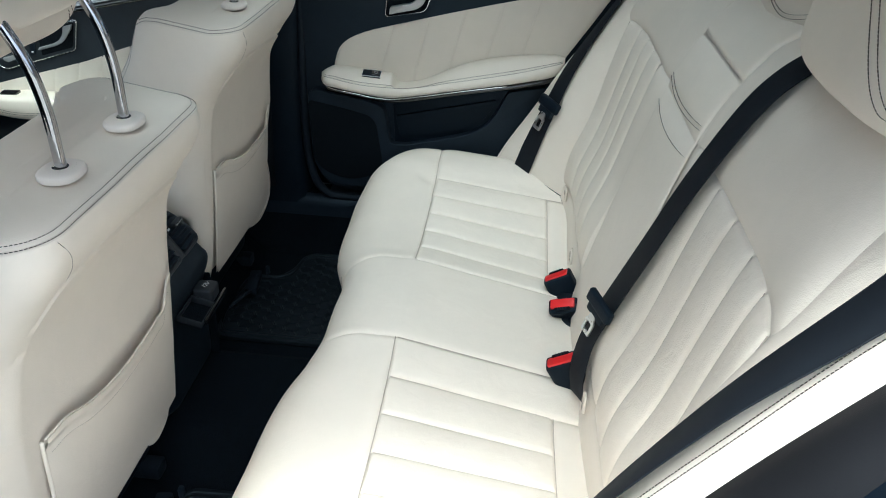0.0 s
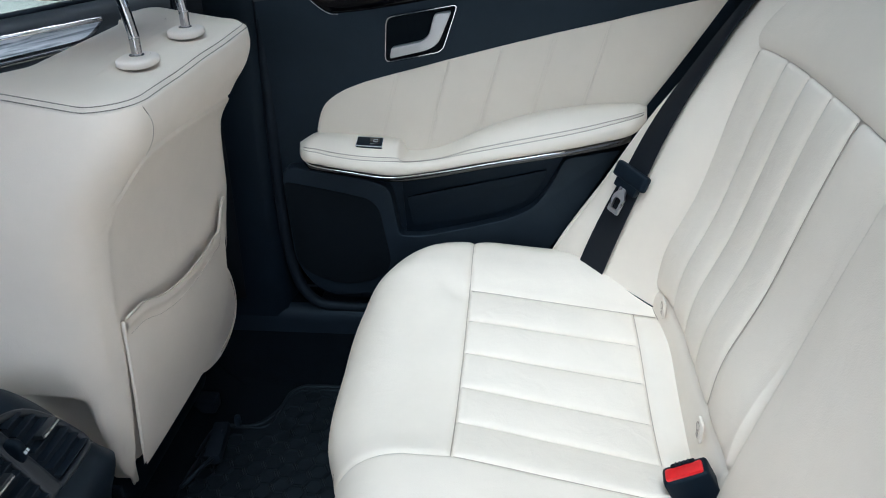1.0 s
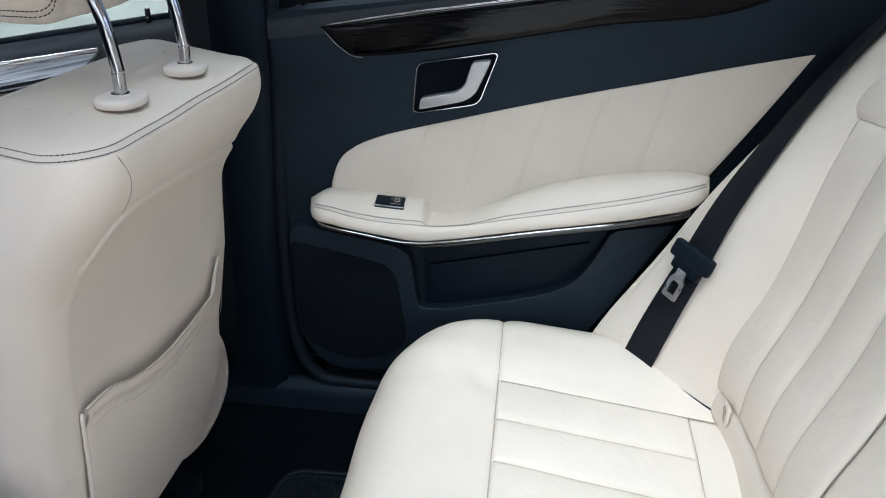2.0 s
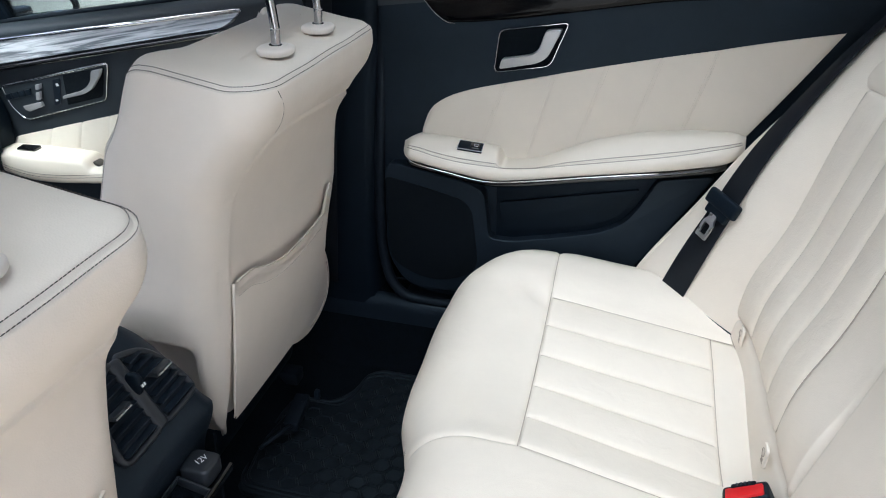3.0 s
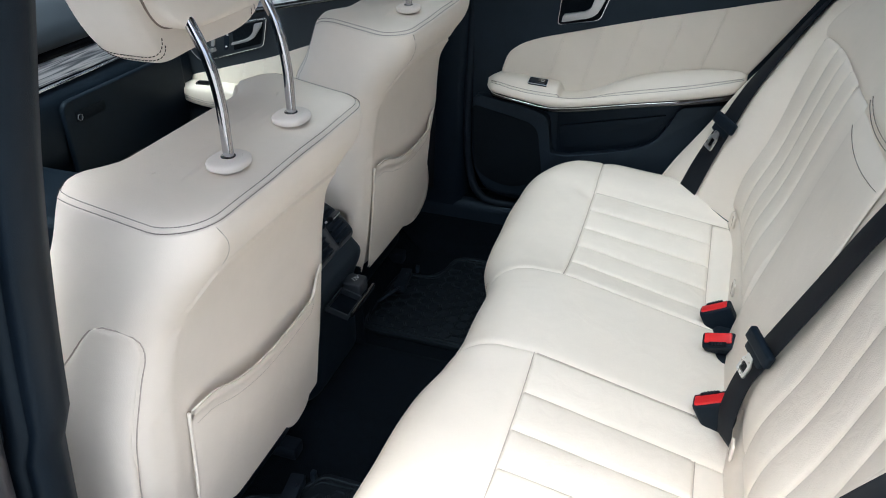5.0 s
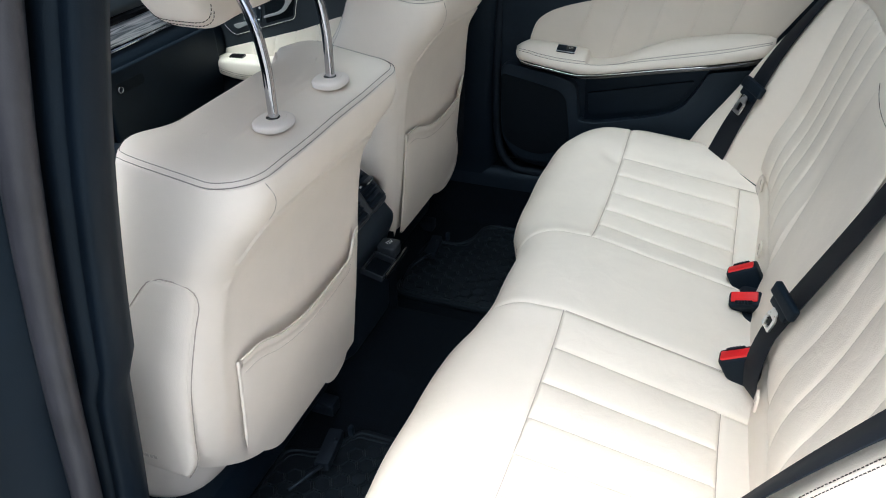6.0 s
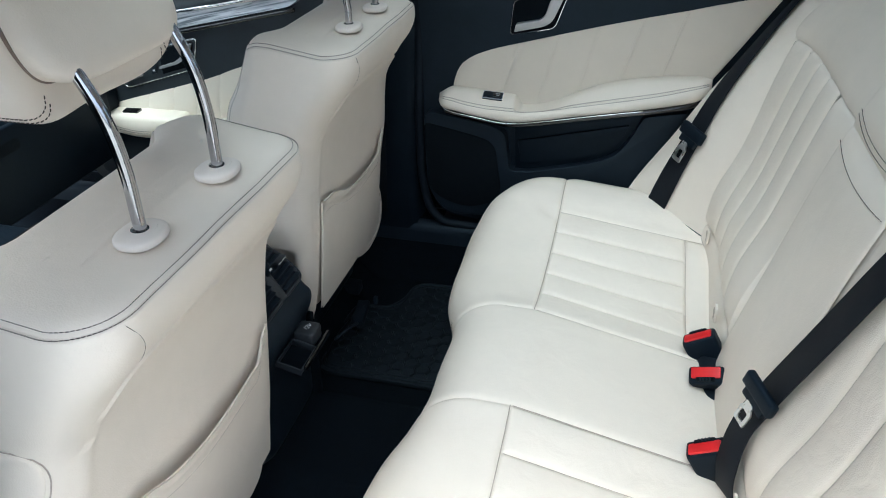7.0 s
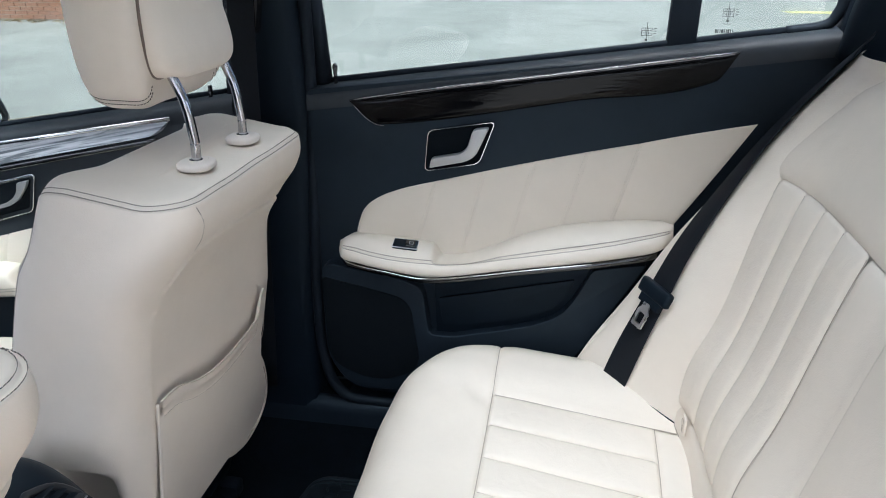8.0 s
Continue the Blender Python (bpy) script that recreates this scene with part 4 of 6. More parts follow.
def ring_points(xf, xb, w, rr, rf, nr=150, ns=22, nc=10, nf=26):
    pts = []
    pts += [(xb, y) for y in np.linspace(-w + rr, w - rr, nr, endpoint=False)]
    pts += [(xb - rr + rr * math.cos(a), w - rr + rr * math.sin(a)) for a in np.linspace(0, math.pi / 2, nc, endpoint=False)]
    pts += [(x, w) for x in np.linspace(xb - rr, xf + rf, ns, endpoint=False)]
    pts += [(xf + rf - rf * math.sin(a), w - rf + rf * math.cos(a)) for a in np.linspace(0, math.pi / 2, nc, endpoint=False)]
    pts += [(xf, y) for y in np.linspace(w - rf, -w + rf, nf, endpoint=False)]
    pts += [(xf + rf - rf * math.cos(a), -w + rf - rf * math.sin(a)) for a in np.linspace(0, math.pi / 2, nc, endpoint=False)]
    pts += [(x, -w) for x in np.linspace(xf + rf, xb - rr, ns, endpoint=False)]
    pts += [(xb - rr + rr * math.sin(a), -w + rr - rr * math.cos(a)) for a in np.linspace(0, math.pi / 2, nc, endpoint=False)]
    return np.array(pts)


arch = curve_of([-0.22, -0.192, -0.188, -0.178, -0.162, -0.148, -0.10, 0.0, 0.10, 0.20], [0.44, 0.54, 0.60, 0.640, 0.668, 0.683, 0.688, 0.677, 0.664, 0.649])


def sag(x, y, z):
    """The top rises gently forward and falls away at its front corners."""
    top = smooth01((z - 0.66) / 0.10)
    rise = 0.17 * np.clip(-x, 0, 0.09)
    corner = -0.05 * (np.clip(-0.105 - x, 0, 1) / 0.06) ** 2 * smooth01((np.abs(y) - 0.15) / 0.055)
    dimple = -0.003 * np.exp(-((np.abs(y) - 0.0715) ** 2 + x ** 2) / 0.045 ** 2)
    return (corner + rise + dimple) * top


def seat_rings(z, s, inset=0.0, lift=0.0):
    zz = np.minimum(z, 0.760)
    R = ring_points(float(S_XF(zz)) + inset, float(S_XB(zz)) - inset, float(S_W(zz)) - inset, max(0.012, float(S_RR(zz)) - inset), max(0.012, 0.07 - inset))
    Z = np.full(len(R), z + lift)
    # the front of the top is hollowed between the corners; the near seat's outer corner is worn down
    hollow = 1 - smooth01((np.abs(R[:, 1]) - 0.11) / 0.09)
    if s < 0:
        hollow = np.where(R[:, 1] < 0, np.maximum(hollow, 0.22), hollow)
    R[:, 0] += 0.048 * hollow * smooth01((Z - 0.66) / 0.08) * smooth01((-0.02 - R[:, 0]) / 0.09)
    Z = Z + sag(R[:, 0], R[:, 1], Z)
    return np.column_stack([R, Z])


def seam_y(z):
    return -0.145 - 0.42 * (z - 0.685) + 0.006 * np.sin(math.pi * np.clip((z - 0.685) / 0.07, 0, 1))


def recess(P):
    """The rear face sweeps in under the top; the knee panel stands proud of it with a rounded upper lip."""
    x, y, z = P[:, 0].copy(), P[:, 1], P[:, 2]
    xb = S_XB(np.minimum(z, 0.76))
    back = smooth01((x - (xb - 0.045)) / 0.03)
    sweep = 0.006 * (1 - smooth01((z - 0.60) / 0.07)) * smooth01((y + 0.225) / 0.06)
    d = np.minimum(arch(y) - z, 0.9 * (0.194 + y))
    lip = smooth01(d / 0.004) * (0.0014 + 0.0020 * np.exp(-np.maximum(d, 0) / 0.020))
    groove = 0.0026 * np.exp(-((d + 0.0015) / 0.003) ** 2)
    corner = 0.0012 * np.exp(-((y - seam_y(z)) / 0.0022) ** 2) * (z > arch(y)) * (z < 0.757)
    P = P.copy()
    P[:, 0] = x - (sweep + groove + corner - lip) * back
    return P


# upper edge of the seat back pocket
pocket_top = curve_of([-0.18, -0.165, -0.135, -0.09, -0.03, 0.05, 0.11, 0.140, 0.150, 0.165, 0.18], [0.478, 0.483, 0.482, 0.464, 0.450, 0.446, 0.447, 0.452, 0.474, 0.486, 0.487])


def build_front_seat(name, gx, gy, s, head_z, lean, label):
    """s: +1 when the outer side is +y. gx, gy: place of the middle between the head restraint's guides."""
    root = thing(name, label, "car seat", group="front seats", at=pose(gx, gy, 0))
    zs = np.concatenate([np.linspace(0.16, 0.70, 230), np.linspace(0.704, 0.757, 18)])
    rows = [recess(seat_rings(z, s)) for z in zs]
    for row in rows:
        # the lower edge is cut up towards the outer corner
        foot = 0.226 + 0.085 * smooth01((s * row[:, 1] - 0.10) / 0.13) - 0.06 * smooth01((-s * row[:, 1] - 0.170) / 0.02)
        low = row[:, 2] < 0.48
        row[low, 2] = 0.48 - (0.48 - row[low, 2]) * (0.48 - foot[low]) / 0.32
        # the outer flank is fuller low down
        out = s * row[:, 1] > 0.12
        row[out, 1] += s * 0.026 * smooth01((s * row[out, 1] - 0.12) / 0.09) * (1 - smooth01((row[out, 2] - 0.48) / 0.16))
        # the inner flank turns under above the cushion
        turn = smooth01((0.402 - row[:, 2]) / 0.030) * smooth01((-0.080 - row[:, 0]) / 0.035) * smooth01((-s * row[:, 1] - 0.10) / 0.06)
        row[:, 1] += s * 0.055 * turn
    edge_z = 0.757
    # top: a piped edge, then a shallow dome
    for inset, lift in ((0.0015, 0.0035), (0.0035, 0.002), (0.005, 0.0045), (0.0075, 0.0075), (0.011, 0.010), (0.018, 0.0118), (0.028, 0.013), (0.038, 0.0138), (0.048, 0.0142), (0.056, 0.0145), (0.063, 0.0147), (0.069, 0.0148), (0.074, 0.0148)):
        rows.append(seat_rings(edge_z, s, inset, lift))
    G = np.stack(rows, axis=1)
    nr = G.shape[0]
    V = G.reshape(-1, 3)
    faces = grid_faces(nr, G.shape[1], wrap=True)
    last = G.shape[1] - 1
    mid = len(V)
    V = np.vstack([V, [[float(np.mean(G[:, last, 0])), 0, float(np.max(G[:, last, 2]))]]])
    faces += [(i * G.shape[1] + last, ((i + 1) % nr) * G.shape[1] + last, mid) for i in range(nr)]
    body = part("backrest", (V, faces), LEATHER, root)
    # paired dark thread along the top edge
    for inset, lift in ((0.0012, 0.0030), (0.0068, 0.0070)):
        R = seat_rings(edge_z, s, inset, lift)
        order = list(range(212, len(R))) + list(range(0, 160 + 26))
        L = R[order]
        outw = []
        for i in range(len(L)):
            t = Vector(L[min(i + 1, len(L) - 1)] - L[max(i - 1, 0)])
            o = Vector((t.y, -t.x, 0)).normalized()
            outw.append(o if lift < 0 else (o * 0.35 + Vector((0, 0, 1))).normalized())
        part("stitching", stitches([Vector(p) + n * 0.0015 for p, n in zip(L, outw)], outw, dash=0.0034, gap=0.0012, w=0.0005, lift=0.0002), THREAD, body, "dark brown thread")
    # the corner seam between the top and the knee panel
    zz = np.linspace(0.690, 0.754, 50)
    L = recess(np.column_stack([S_XB(zz), seam_y(zz), zz]))
    part("stitching", stitches([Vector(q) + Vector((0.0006, 0, 0)) for q in L], [(0.95, -0.2, 0.1)] * len(L), dash=0.003, gap=0.001, w=0.0006, lift=0.0002), THREAD, body, "dark brown thread")
    # thread down the front edges of the flanks
    for idx in (221, 223) if s > 0 else ():
        L = [row[idx] for row in rows[60:len(zs)]]
        o = Vector((-0.3, 1 if idx < 200 else -1, 0)).normalized()
        part("stitching", stitches([Vector(p) + o * 0.0006 for p in L], [o] * len(L), w=0.0006, lift=0.0002), THREAD, body, "dark brown thread")
    # pocket: a thick leather flap over the lower rear face
    ys = np.linspace(-0.172, 0.172, 60)
    ts = np.concatenate([np.linspace(0, 0.93, 34), np.linspace(0.945, 1, 6)])
    Y, T = np.meshgrid(ys, ts, indexing="ij")
    zb = 0.230 + 0.075 * smooth01((s * Y - 0.08) / 0.12)
    zt = pocket_top(Y)
    Zp = zb + (zt - zb) * T
    belly = 0.009 * np.sin(math.pi * np.clip((Y + 0.172) / 0.344, 0, 1)) ** 0.6
    Xp = S_XB(Zp) + 0.001 + belly * (0.35 + 0.65 * T) + 0.0045 * smooth01((T - 0.90) / 0.06)
    front = np.stack([Xp, Y, Zp], axis=2)
    inner = front - np.array([0.004, 0, 0])
    n = front.shape[0] * front.shape[1]
    f = grid_faces(len(ys), len(ts))
    k = len(ts)
    rim = [(i * k + k - 1, (i + 1) * k + k - 1, n + (i + 1) * k + k - 1, n + i * k + k - 1) for i in range(len(ys) - 1)]
    part("pocket", (np.concatenate([front.reshape(-1, 3), inner.reshape(-1, 3)]), [q[::-1] for q in f] + rim + [tuple(a + n for a in q) for q in f]), LEATHER, body, "cream leather seat back pocket")
    L = [(float(S_XB(z)) + 0.001 + float(b) + 0.0005, float(y), float(z)) for y, z, b in zip(np.linspace(-0.165, 0.165, 120), pocket_top(np.linspace(-0.165, 0.165, 120)) - 0.03, 0.009 * 0.93 * np.sin(math.pi * np.linspace(0.02, 0.98, 120)) ** 0.6)]
    part("stitching", stitches(L, [(1, 0, 0.1)] * len(L), w=0.0008), THREADCREAM, body)
    # narrow folded edge down one side of the pocket
    zz = np.linspace(0.240 if s > 0 else 0.312, float(pocket_top(np.array(-0.172))) - 0.004, 24)
    part("folded_edge", tube([(float(S_XB(z)) - 0.0005, -0.1745, z) for z in zz], [0.0026 * min(1, 0.15 + 0.3 * k) for k in range(24)], 8), LEATHER, body)
    # pale flap hanging below the pocket at one side
    if s > 0:
        fl = [(0.03, 0.226), (0.07, 0.205), (0.125, 0.192), (0.18, 0.197), (0.222, 0.217), (0.238, 0.252), (0.232, 0.30), (0.20, 0.36), (0.05, 0.32)]
    else:
        fl = [(0.055, 0.226), (0.085, 0.208), (0.13, 0.216), (0.150, 0.245), (0.150, 0.29), (0.055, 0.29)]
    bm = slab(round_corners(fl, 0.02), (-0.078 if s > 0 else -0.070, 0, 0), (0, 1, 0), (0, 0, 1), 0.006, 0.002)
    flap = part("lower_flap", bm, LEATHER, body, "pale leather flap under the pocket")
    if s > 0:
        part("seam", tube(rounded_path([(-0.0715, 0.128, 0.201), (-0.0715, 0.178, 0.206), (-0.0715, 0.213, 0.225), (-0.0715, 0.228, 0.256), (-0.0715, 0.223, 0.296)], 5), 0.0011, 6), SEAMLINE, flap)
    # side panel on the outer side
    z0, z1 = 0.318, 0.641
    front = curve_of([z0, 0.345, 0.50, 0.56, 0.60, 0.620, 0.632, 0.638, z1], [-0.180, -0.193, -0.172, -0.150, -0.122, -0.107, -0.096, -0.087, -0.076])
    rear = curve_of([z0, 0.345, 0.40, 0.47, 0.57, 0.612, 0.626, 0.635, z1], [-0.098, -0.082, -0.072, -0.061, -0.045, -0.0375, -0.039, -0.045, -0.059])

    def flank(u, z):
        u, z = np.asarray(u, float), np.asarray(z, float)
        x = front(z) + (rear(z) - front(z)) * u / 0.1
        rr = S_RR(z)
        over = np.clip(x - (S_XB(z) - rr), 0, rr * 0.98)
        y = S_W(z) - rr + np.sqrt(rr ** 2 - over ** 2)
        y = y + 0.0030 + 0.026 * smooth01((y - 0.12) / 0.09) * (1 - smooth01((z - 0.48) / 0.16))
        return np.stack([x, s * y, z], axis=-1)
    sp = part("side_panel", patch(flank, 0.0, 0.1, z0, z1, 0.003, 0.0055, 0.0026, 0.0005, s > 0), LEATHER, body, "raised side airbag cover")
    edge = [flank(0.0, z) for z in np.linspace(z0, z1, 40)] + [flank(u, z1) for u in np.linspace(0.01, 0.09, 6)] + [flank(0.1, z) for z in np.linspace(z1, z0, 40)]
    # a dark tube draws the shade in the cover's edge groove
    part("seam", tube([Vector(q) - Vector((0, s * 0.0026, 0)) for q in edge], 0.0008, 5), SEAMLINE, sp)
    for k in range(5):
        q = flank(0.022 + 0.006 * k, 0.350)
        bm = rbox((0.0055 - 0.001 * (k % 2), 0.0008, 0.006), pose(float(q[0]), float(q[1]) + s * 0.001, float(q[2]), 0, 8, 0), 0)
        part("embossed_mark", bm, THREADCREAM, sp)
    # cushion, base and rails
    part("cushion", superblock((-0.42, 0, 0.24), (0.27, 0.222, 0.10), 0.4, 0.35, 48, 24), LEATHER, root)
    part("base", rbox((0.48, 0.40, 0.10), pose(-0.38, 0, 0.125), 0.02), PLASTIC, root)
    for sy in (-1, 1):
        part("rail", rbox((0.50, 0.035, 0.03), pose(-0.37, sy * 0.17, 0.045), 0.006), RUBBER, root)
    # bracket with a small grey clip, and cable ends, behind the rail
    part("bracket", rbox((0.03, 0.09, 0.022), pose(-0.085, 0.07, 0.04, 0, 0, 8), 0.006), RUBBER, root)
    part("clip", rbox((0.010, 0.012, 0.022), pose(-0.062, 0.118, 0.05), 0.003), PLASTIC2, root)
    part("cable", tube(rounded_path([(-0.11, -0.04, 0.04), (-0.085, 0.0, 0.05), (-0.075, 0.05, 0.04), (-0.08, 0.09, 0.05)], 6), 0.004, 8), RUBBER, root)
    # guides and rods
    head = part("headrest", head_front(head_z, lean), LEATHER, root, "cream leather head restraint, front cushion")
    part("headrest_back", head_back(head_z, lean), LEATHER, head)
    # the fold's shade is drawn as a dark tube
    part("crease_shade", tube(head_crease(head_z, lean), 0.0022, 6), CREASE_SHADE, head)
    for sy in (-1, 1):
        for off in (-0.02, 0.10):
            k = np.linspace(0, 1, 120)
            uu = curve_of([0, 0.12, 0.25, 0.45, 1], [0.62, 0.74, 0.95, 1.34, 2.5])(k)
            vv = curve_of([0, 0.12, 0.25, 0.45, 1], [-0.62, -0.74, -0.83, -0.88, -0.80])(k) + off
            line = [head_point(head_z, lean, sy * u, v) for u, v in zip(uu, vv)]
            nn = [((head_point(head_z, lean, sy * u + 0.01, v) - q).cross(head_point(head_z, lean, sy * u, v + 0.01) - q)).normalized() for u, v, q in zip(uu, vv, line)]
            line = [q + n * 0.0010 for q, n in zip(line, nn)]
            for _ in range(6):
                line = line[:1] + [(a + q * 2 + c) / 4 for a, q, c in zip(line, line[1:], line[2:])] + line[-1:]
                nn = nn[:1] + [(a + q + c).normalized() for a, q, c in zip(nn, nn[1:], nn[2:])] + nn[-1:]
            part("stitching", stitches(line, nn, dash=0.0034, gap=0.0012, w=0.0005, lift=0.0002), THREAD, head, "dark thread")
    for sy in (-1, 1):
        dy = sy * 0.0715
        g = superblock((0, dy, 0.7768), (0.0228, 0.0268, 0.0066), 0.6, 0.85, 40, 14)
        gd = part("rod_guide", g, CREAMPLASTIC, root, "cream plastic guide collar")
        part("guide_hole", tube([(0.0, dy, 0.778), (0.0, dy, 0.7840)], 0.0085, 16), GLOSSBLACK, gd)
        for k in range(5):
            a = -0.5 + 0.28 * k
            part("embossed_mark", rbox((0.0024, 0.0022, 0.0006), pose(0.0145 * math.cos(a), dy + 0.016 * math.sin(a) + 0.003, 0.7824, 0, 20, math.degrees(a)), 0), THREADCREAM, gd)
        pts = rounded_path([(0.0, dy, 0.75), (0.001, dy, 0.80), (0.001, dy, head_z - 0.085), (-0.006, dy, head_z - 0.04), (-0.022, dy, head_z), (-0.042, dy, head_z + 0.035)], 8)
        part("rod", tube(pts, 0.0062, 16), DARKCHROME, root, "polished chrome rod")
    return root


HEAD_C, HEAD_H = (-0.088, 0, 0.076), (0.054, 0.131, 0.129)


def head_warp(lean):
    """The pad wraps round at its sides, narrows towards its lower edge and leans forward as it rises."""
    def warp(P):
        Q = P.copy()
        Q[..., 0] += 0.036 * (P[..., 1] / 0.131) ** 2 - 0.016 - 0.03 * P[..., 2] - lean * (P[..., 2] + HEAD_H[2])
        Q[..., 1] *= 1 - 0.10 * np.clip(-P[..., 2] / 0.12, 0, 1) ** 2
        return Q
    return warp


def head_front(hz, lean):
    return superblock((HEAD_C[0], 0, hz + HEAD_C[2]), HEAD_H, 0.5, 0.5, 72, 48, head_warp(lean))


def head_point(hz, lean, u, v):
    return superpoint((HEAD_C[0], 0, hz + HEAD_C[2]), HEAD_H, 0.5, 0.5, u, v, head_warp(lean))


BACK_H = (0.046, 0.101, 0.106)


def pad_rear(y, z):
    """x of the pad's rear face at y, z (z from the pad's middle)."""
    f = (1 - min(1, abs(z / HEAD_H[2]) ** (2 / 0.5))) ** 0.25
    w = HEAD_H[1] * f
    k = min(0.98, abs(y) / max(w * (1 - 0.10 * min(1, max(0, -z / 0.12)) ** 2), 1e-6))
    x = HEAD_H[0] * f * (1 - k ** (2 / 0.5)) ** 0.25
    return HEAD_C[0] + x + 0.036 * (y / 0.131) ** 2 - 0.016 - 0.03 * z


def head_crease(hz, lean):
    """The line along which the rear piece meets the pad: up both sides and across below."""
    out = []
    for t in np.linspace(-1, 1, 90):
        a = math.pi * 0.5 * (1 + 0.999 * t)
        cy, cz = -math.cos(a), -math.sin(a)
        y = BACK_H[1] * math.copysign(abs(cy) ** 0.40, cy)
        z = BACK_H[2] * math.copysign(abs(cz) ** 0.40, cz)
        y *= 1 - 0.12 * min(1, max(-0.3, z / 0.106))
        out.append(Vector((pad_rear(y, z + 0.094 - HEAD_C[2]) + 0.0008, y, hz + 0.094 + z)))
    up = [Vector((pad_rear(out[0].y * (1 - 0.12 * k), 0.018 + 0.09 * k) + 0.0008, out[0].y * (1 - 0.12 * k), hz + 0.094 + 0.09 * k)) for k in np.linspace(1, 0.1, 14)]
    down = [Vector((q.x, -q.y, q.z)) for q in up[::-1]]
    base = hz + HEAD_C[2] - HEAD_H[2]
    return [Vector((q.x - lean * (q.z - base), q.y, q.z)) for q in up + out + down]


def head_back(hz, lean):
    def warp(P):
        Q = P.copy()
        Q[..., 0] += -0.27 * P[..., 2] - lean * (P[..., 2] + 0.094 - HEAD_C[2] + HEAD_H[2])
        Q[..., 1] *= 1 - 0.12 * np.clip(P[..., 2] / 0.106, -0.3, 1)
        return Q
    return superblock((-0.068, 0, hz + 0.094), (0.046, 0.101, 0.106), 0.40, 0.38, 64, 44, warp)


# ---- doors on the far side ----
ARM_X = [-0.268, -0.250, -0.228, -0.16, -0.096, -0.082, -0.075, -0.06, -0.02, 0.02, 0.05, 0.10, 0.15, 0.21, 0.267, 0.315, 0.336]
# height of the armrest where it meets the door, along its seam, and below
ARM_TOP = curve_of(ARM_X, [0.514, 0.530, 0.537, 0.534, 0.528, 0.523, 0.509, 0.505, 0.511, 0.527, 0.542, 0.563, 0.577, 0.588, 0.595, 0.596, 0.588])
ARM_SEAM = curve_of([-0.268, -0.248, -0.20, -0.15, -0.10, -0.045, 0.056, 0.154, 0.248, 0.312, 0.336], [0.511, 0.520, 0.513, 0.507, 0.505, 0.508, 0.526, 0.546, 0.567, 0.583, 0.584])
ARM_BOT = curve_of([-0.268, -0.246, -0.20, -0.147, -0.095, -0.043, 0.058, 0.155, 0.25, 0.309, 0.336], [0.503, 0.500, 0.494, 0.487, 0.481, 0.487, 0.507, 0.525, 0.543, 0.556, 0.566])
ARM_IN = curve_of([-0.268, -0.255, -0.22, -0.10, 0.1, 0.26, 0.32, 0.336], [0.700, 0.668, 0.655, 0.650, 0.650, 0.655, 0.670, 0.692])


def arm_top(x, u):
    """Point of the armrest's upper side: u = 0 at the door, 1 at the seam. It swells, but for the hand grip, which is scooped."""
    yi, zt, zs = float(ARM_IN(x)) + 0.006, float(ARM_TOP(x)), float(ARM_SEAM(x))
    grip = float(smooth01((x + 0.086) / 0.01) * (1 - smooth01((x + 0.02) / 0.07)))
    swell = 0.007 * (1 - grip) - 0.004 * grip
    return Vector((x, 0.7145 + (yi - 0.7145) * u, zt + (zs - zt) * u ** 1.2 + swell * math.sin(math.pi * u)))


def armrest_mesh(xs):
    rows = []
    for x in xs:
        yi, zs, zb = float(ARM_IN(x)), float(ARM_SEAM(x)), float(ARM_BOT(x))
        row = [Vector((x, 0.735, zb)), Vector((x, 0.735, float(ARM_TOP(x)) - 0.002))]
        row += [arm_top(x, u) for u in np.linspace(0, 0.86, 10)]
        row += [arm_top(x, 0.885) - Vector((0, 0, 0.0012)), arm_top(x, 0.91), arm_top(x, 0.98)]
        row += [Vector((x, yi + 0.0025, zs - 0.003)), Vector((x, yi + 0.0005, zs - 0.008))]
        h = zs - 0.008 - zb
        row += [Vector((x, yi, zb + 0.6 * h)), Vector((x, yi + 0.0015, zb + 0.2 * h)), Vector((x, yi + 0.006, zb))]
        rows.append(row)
    n = len(rows[0])
    faces = [(i * n + k, i * n + (k + 1) % n, (i + 1) * n + (k + 1) % n, (i + 1) * n + k) for i in range(len(rows) - 1) for k in range(n)]
    faces += [tuple(range(n))[::-1], tuple((len(rows) - 1) * n + k for k in range(n))]
    return [q for row in rows for q in row], faces


def loft_bar(xs, top, bot, inner, outer, n=18, e=0.55):
    verts, faces = [], []
    for x in xs:
        zt, zb, yi = float(top(x)), float(bot(x)), float(inner(x))
        cz, hz, cy, hy = (zt + zb) / 2, max((zt - zb) / 2, 0.004), (yi + outer) / 2, (outer - yi) / 2
        for k in range(n):
            a = 2 * math.pi * k / n
            c, s = math.cos(a), math.sin(a)
            verts.append((x, cy + hy * math.copysign(abs(c) ** e, c), cz + hz * math.copysign(abs(s) ** e, s)))
    m = len(xs)
    for i in range(m - 1):
        for k in range(n):
            faces.append((i * n + k, (i + 1) * n + k, (i + 1) * n + (k + 1) % n, i * n + (k + 1) % n))
    faces.append(tuple(range(n)))
    faces.append(tuple((m - 1) * n + k for k in range(n))[::-1])
    return verts, faces


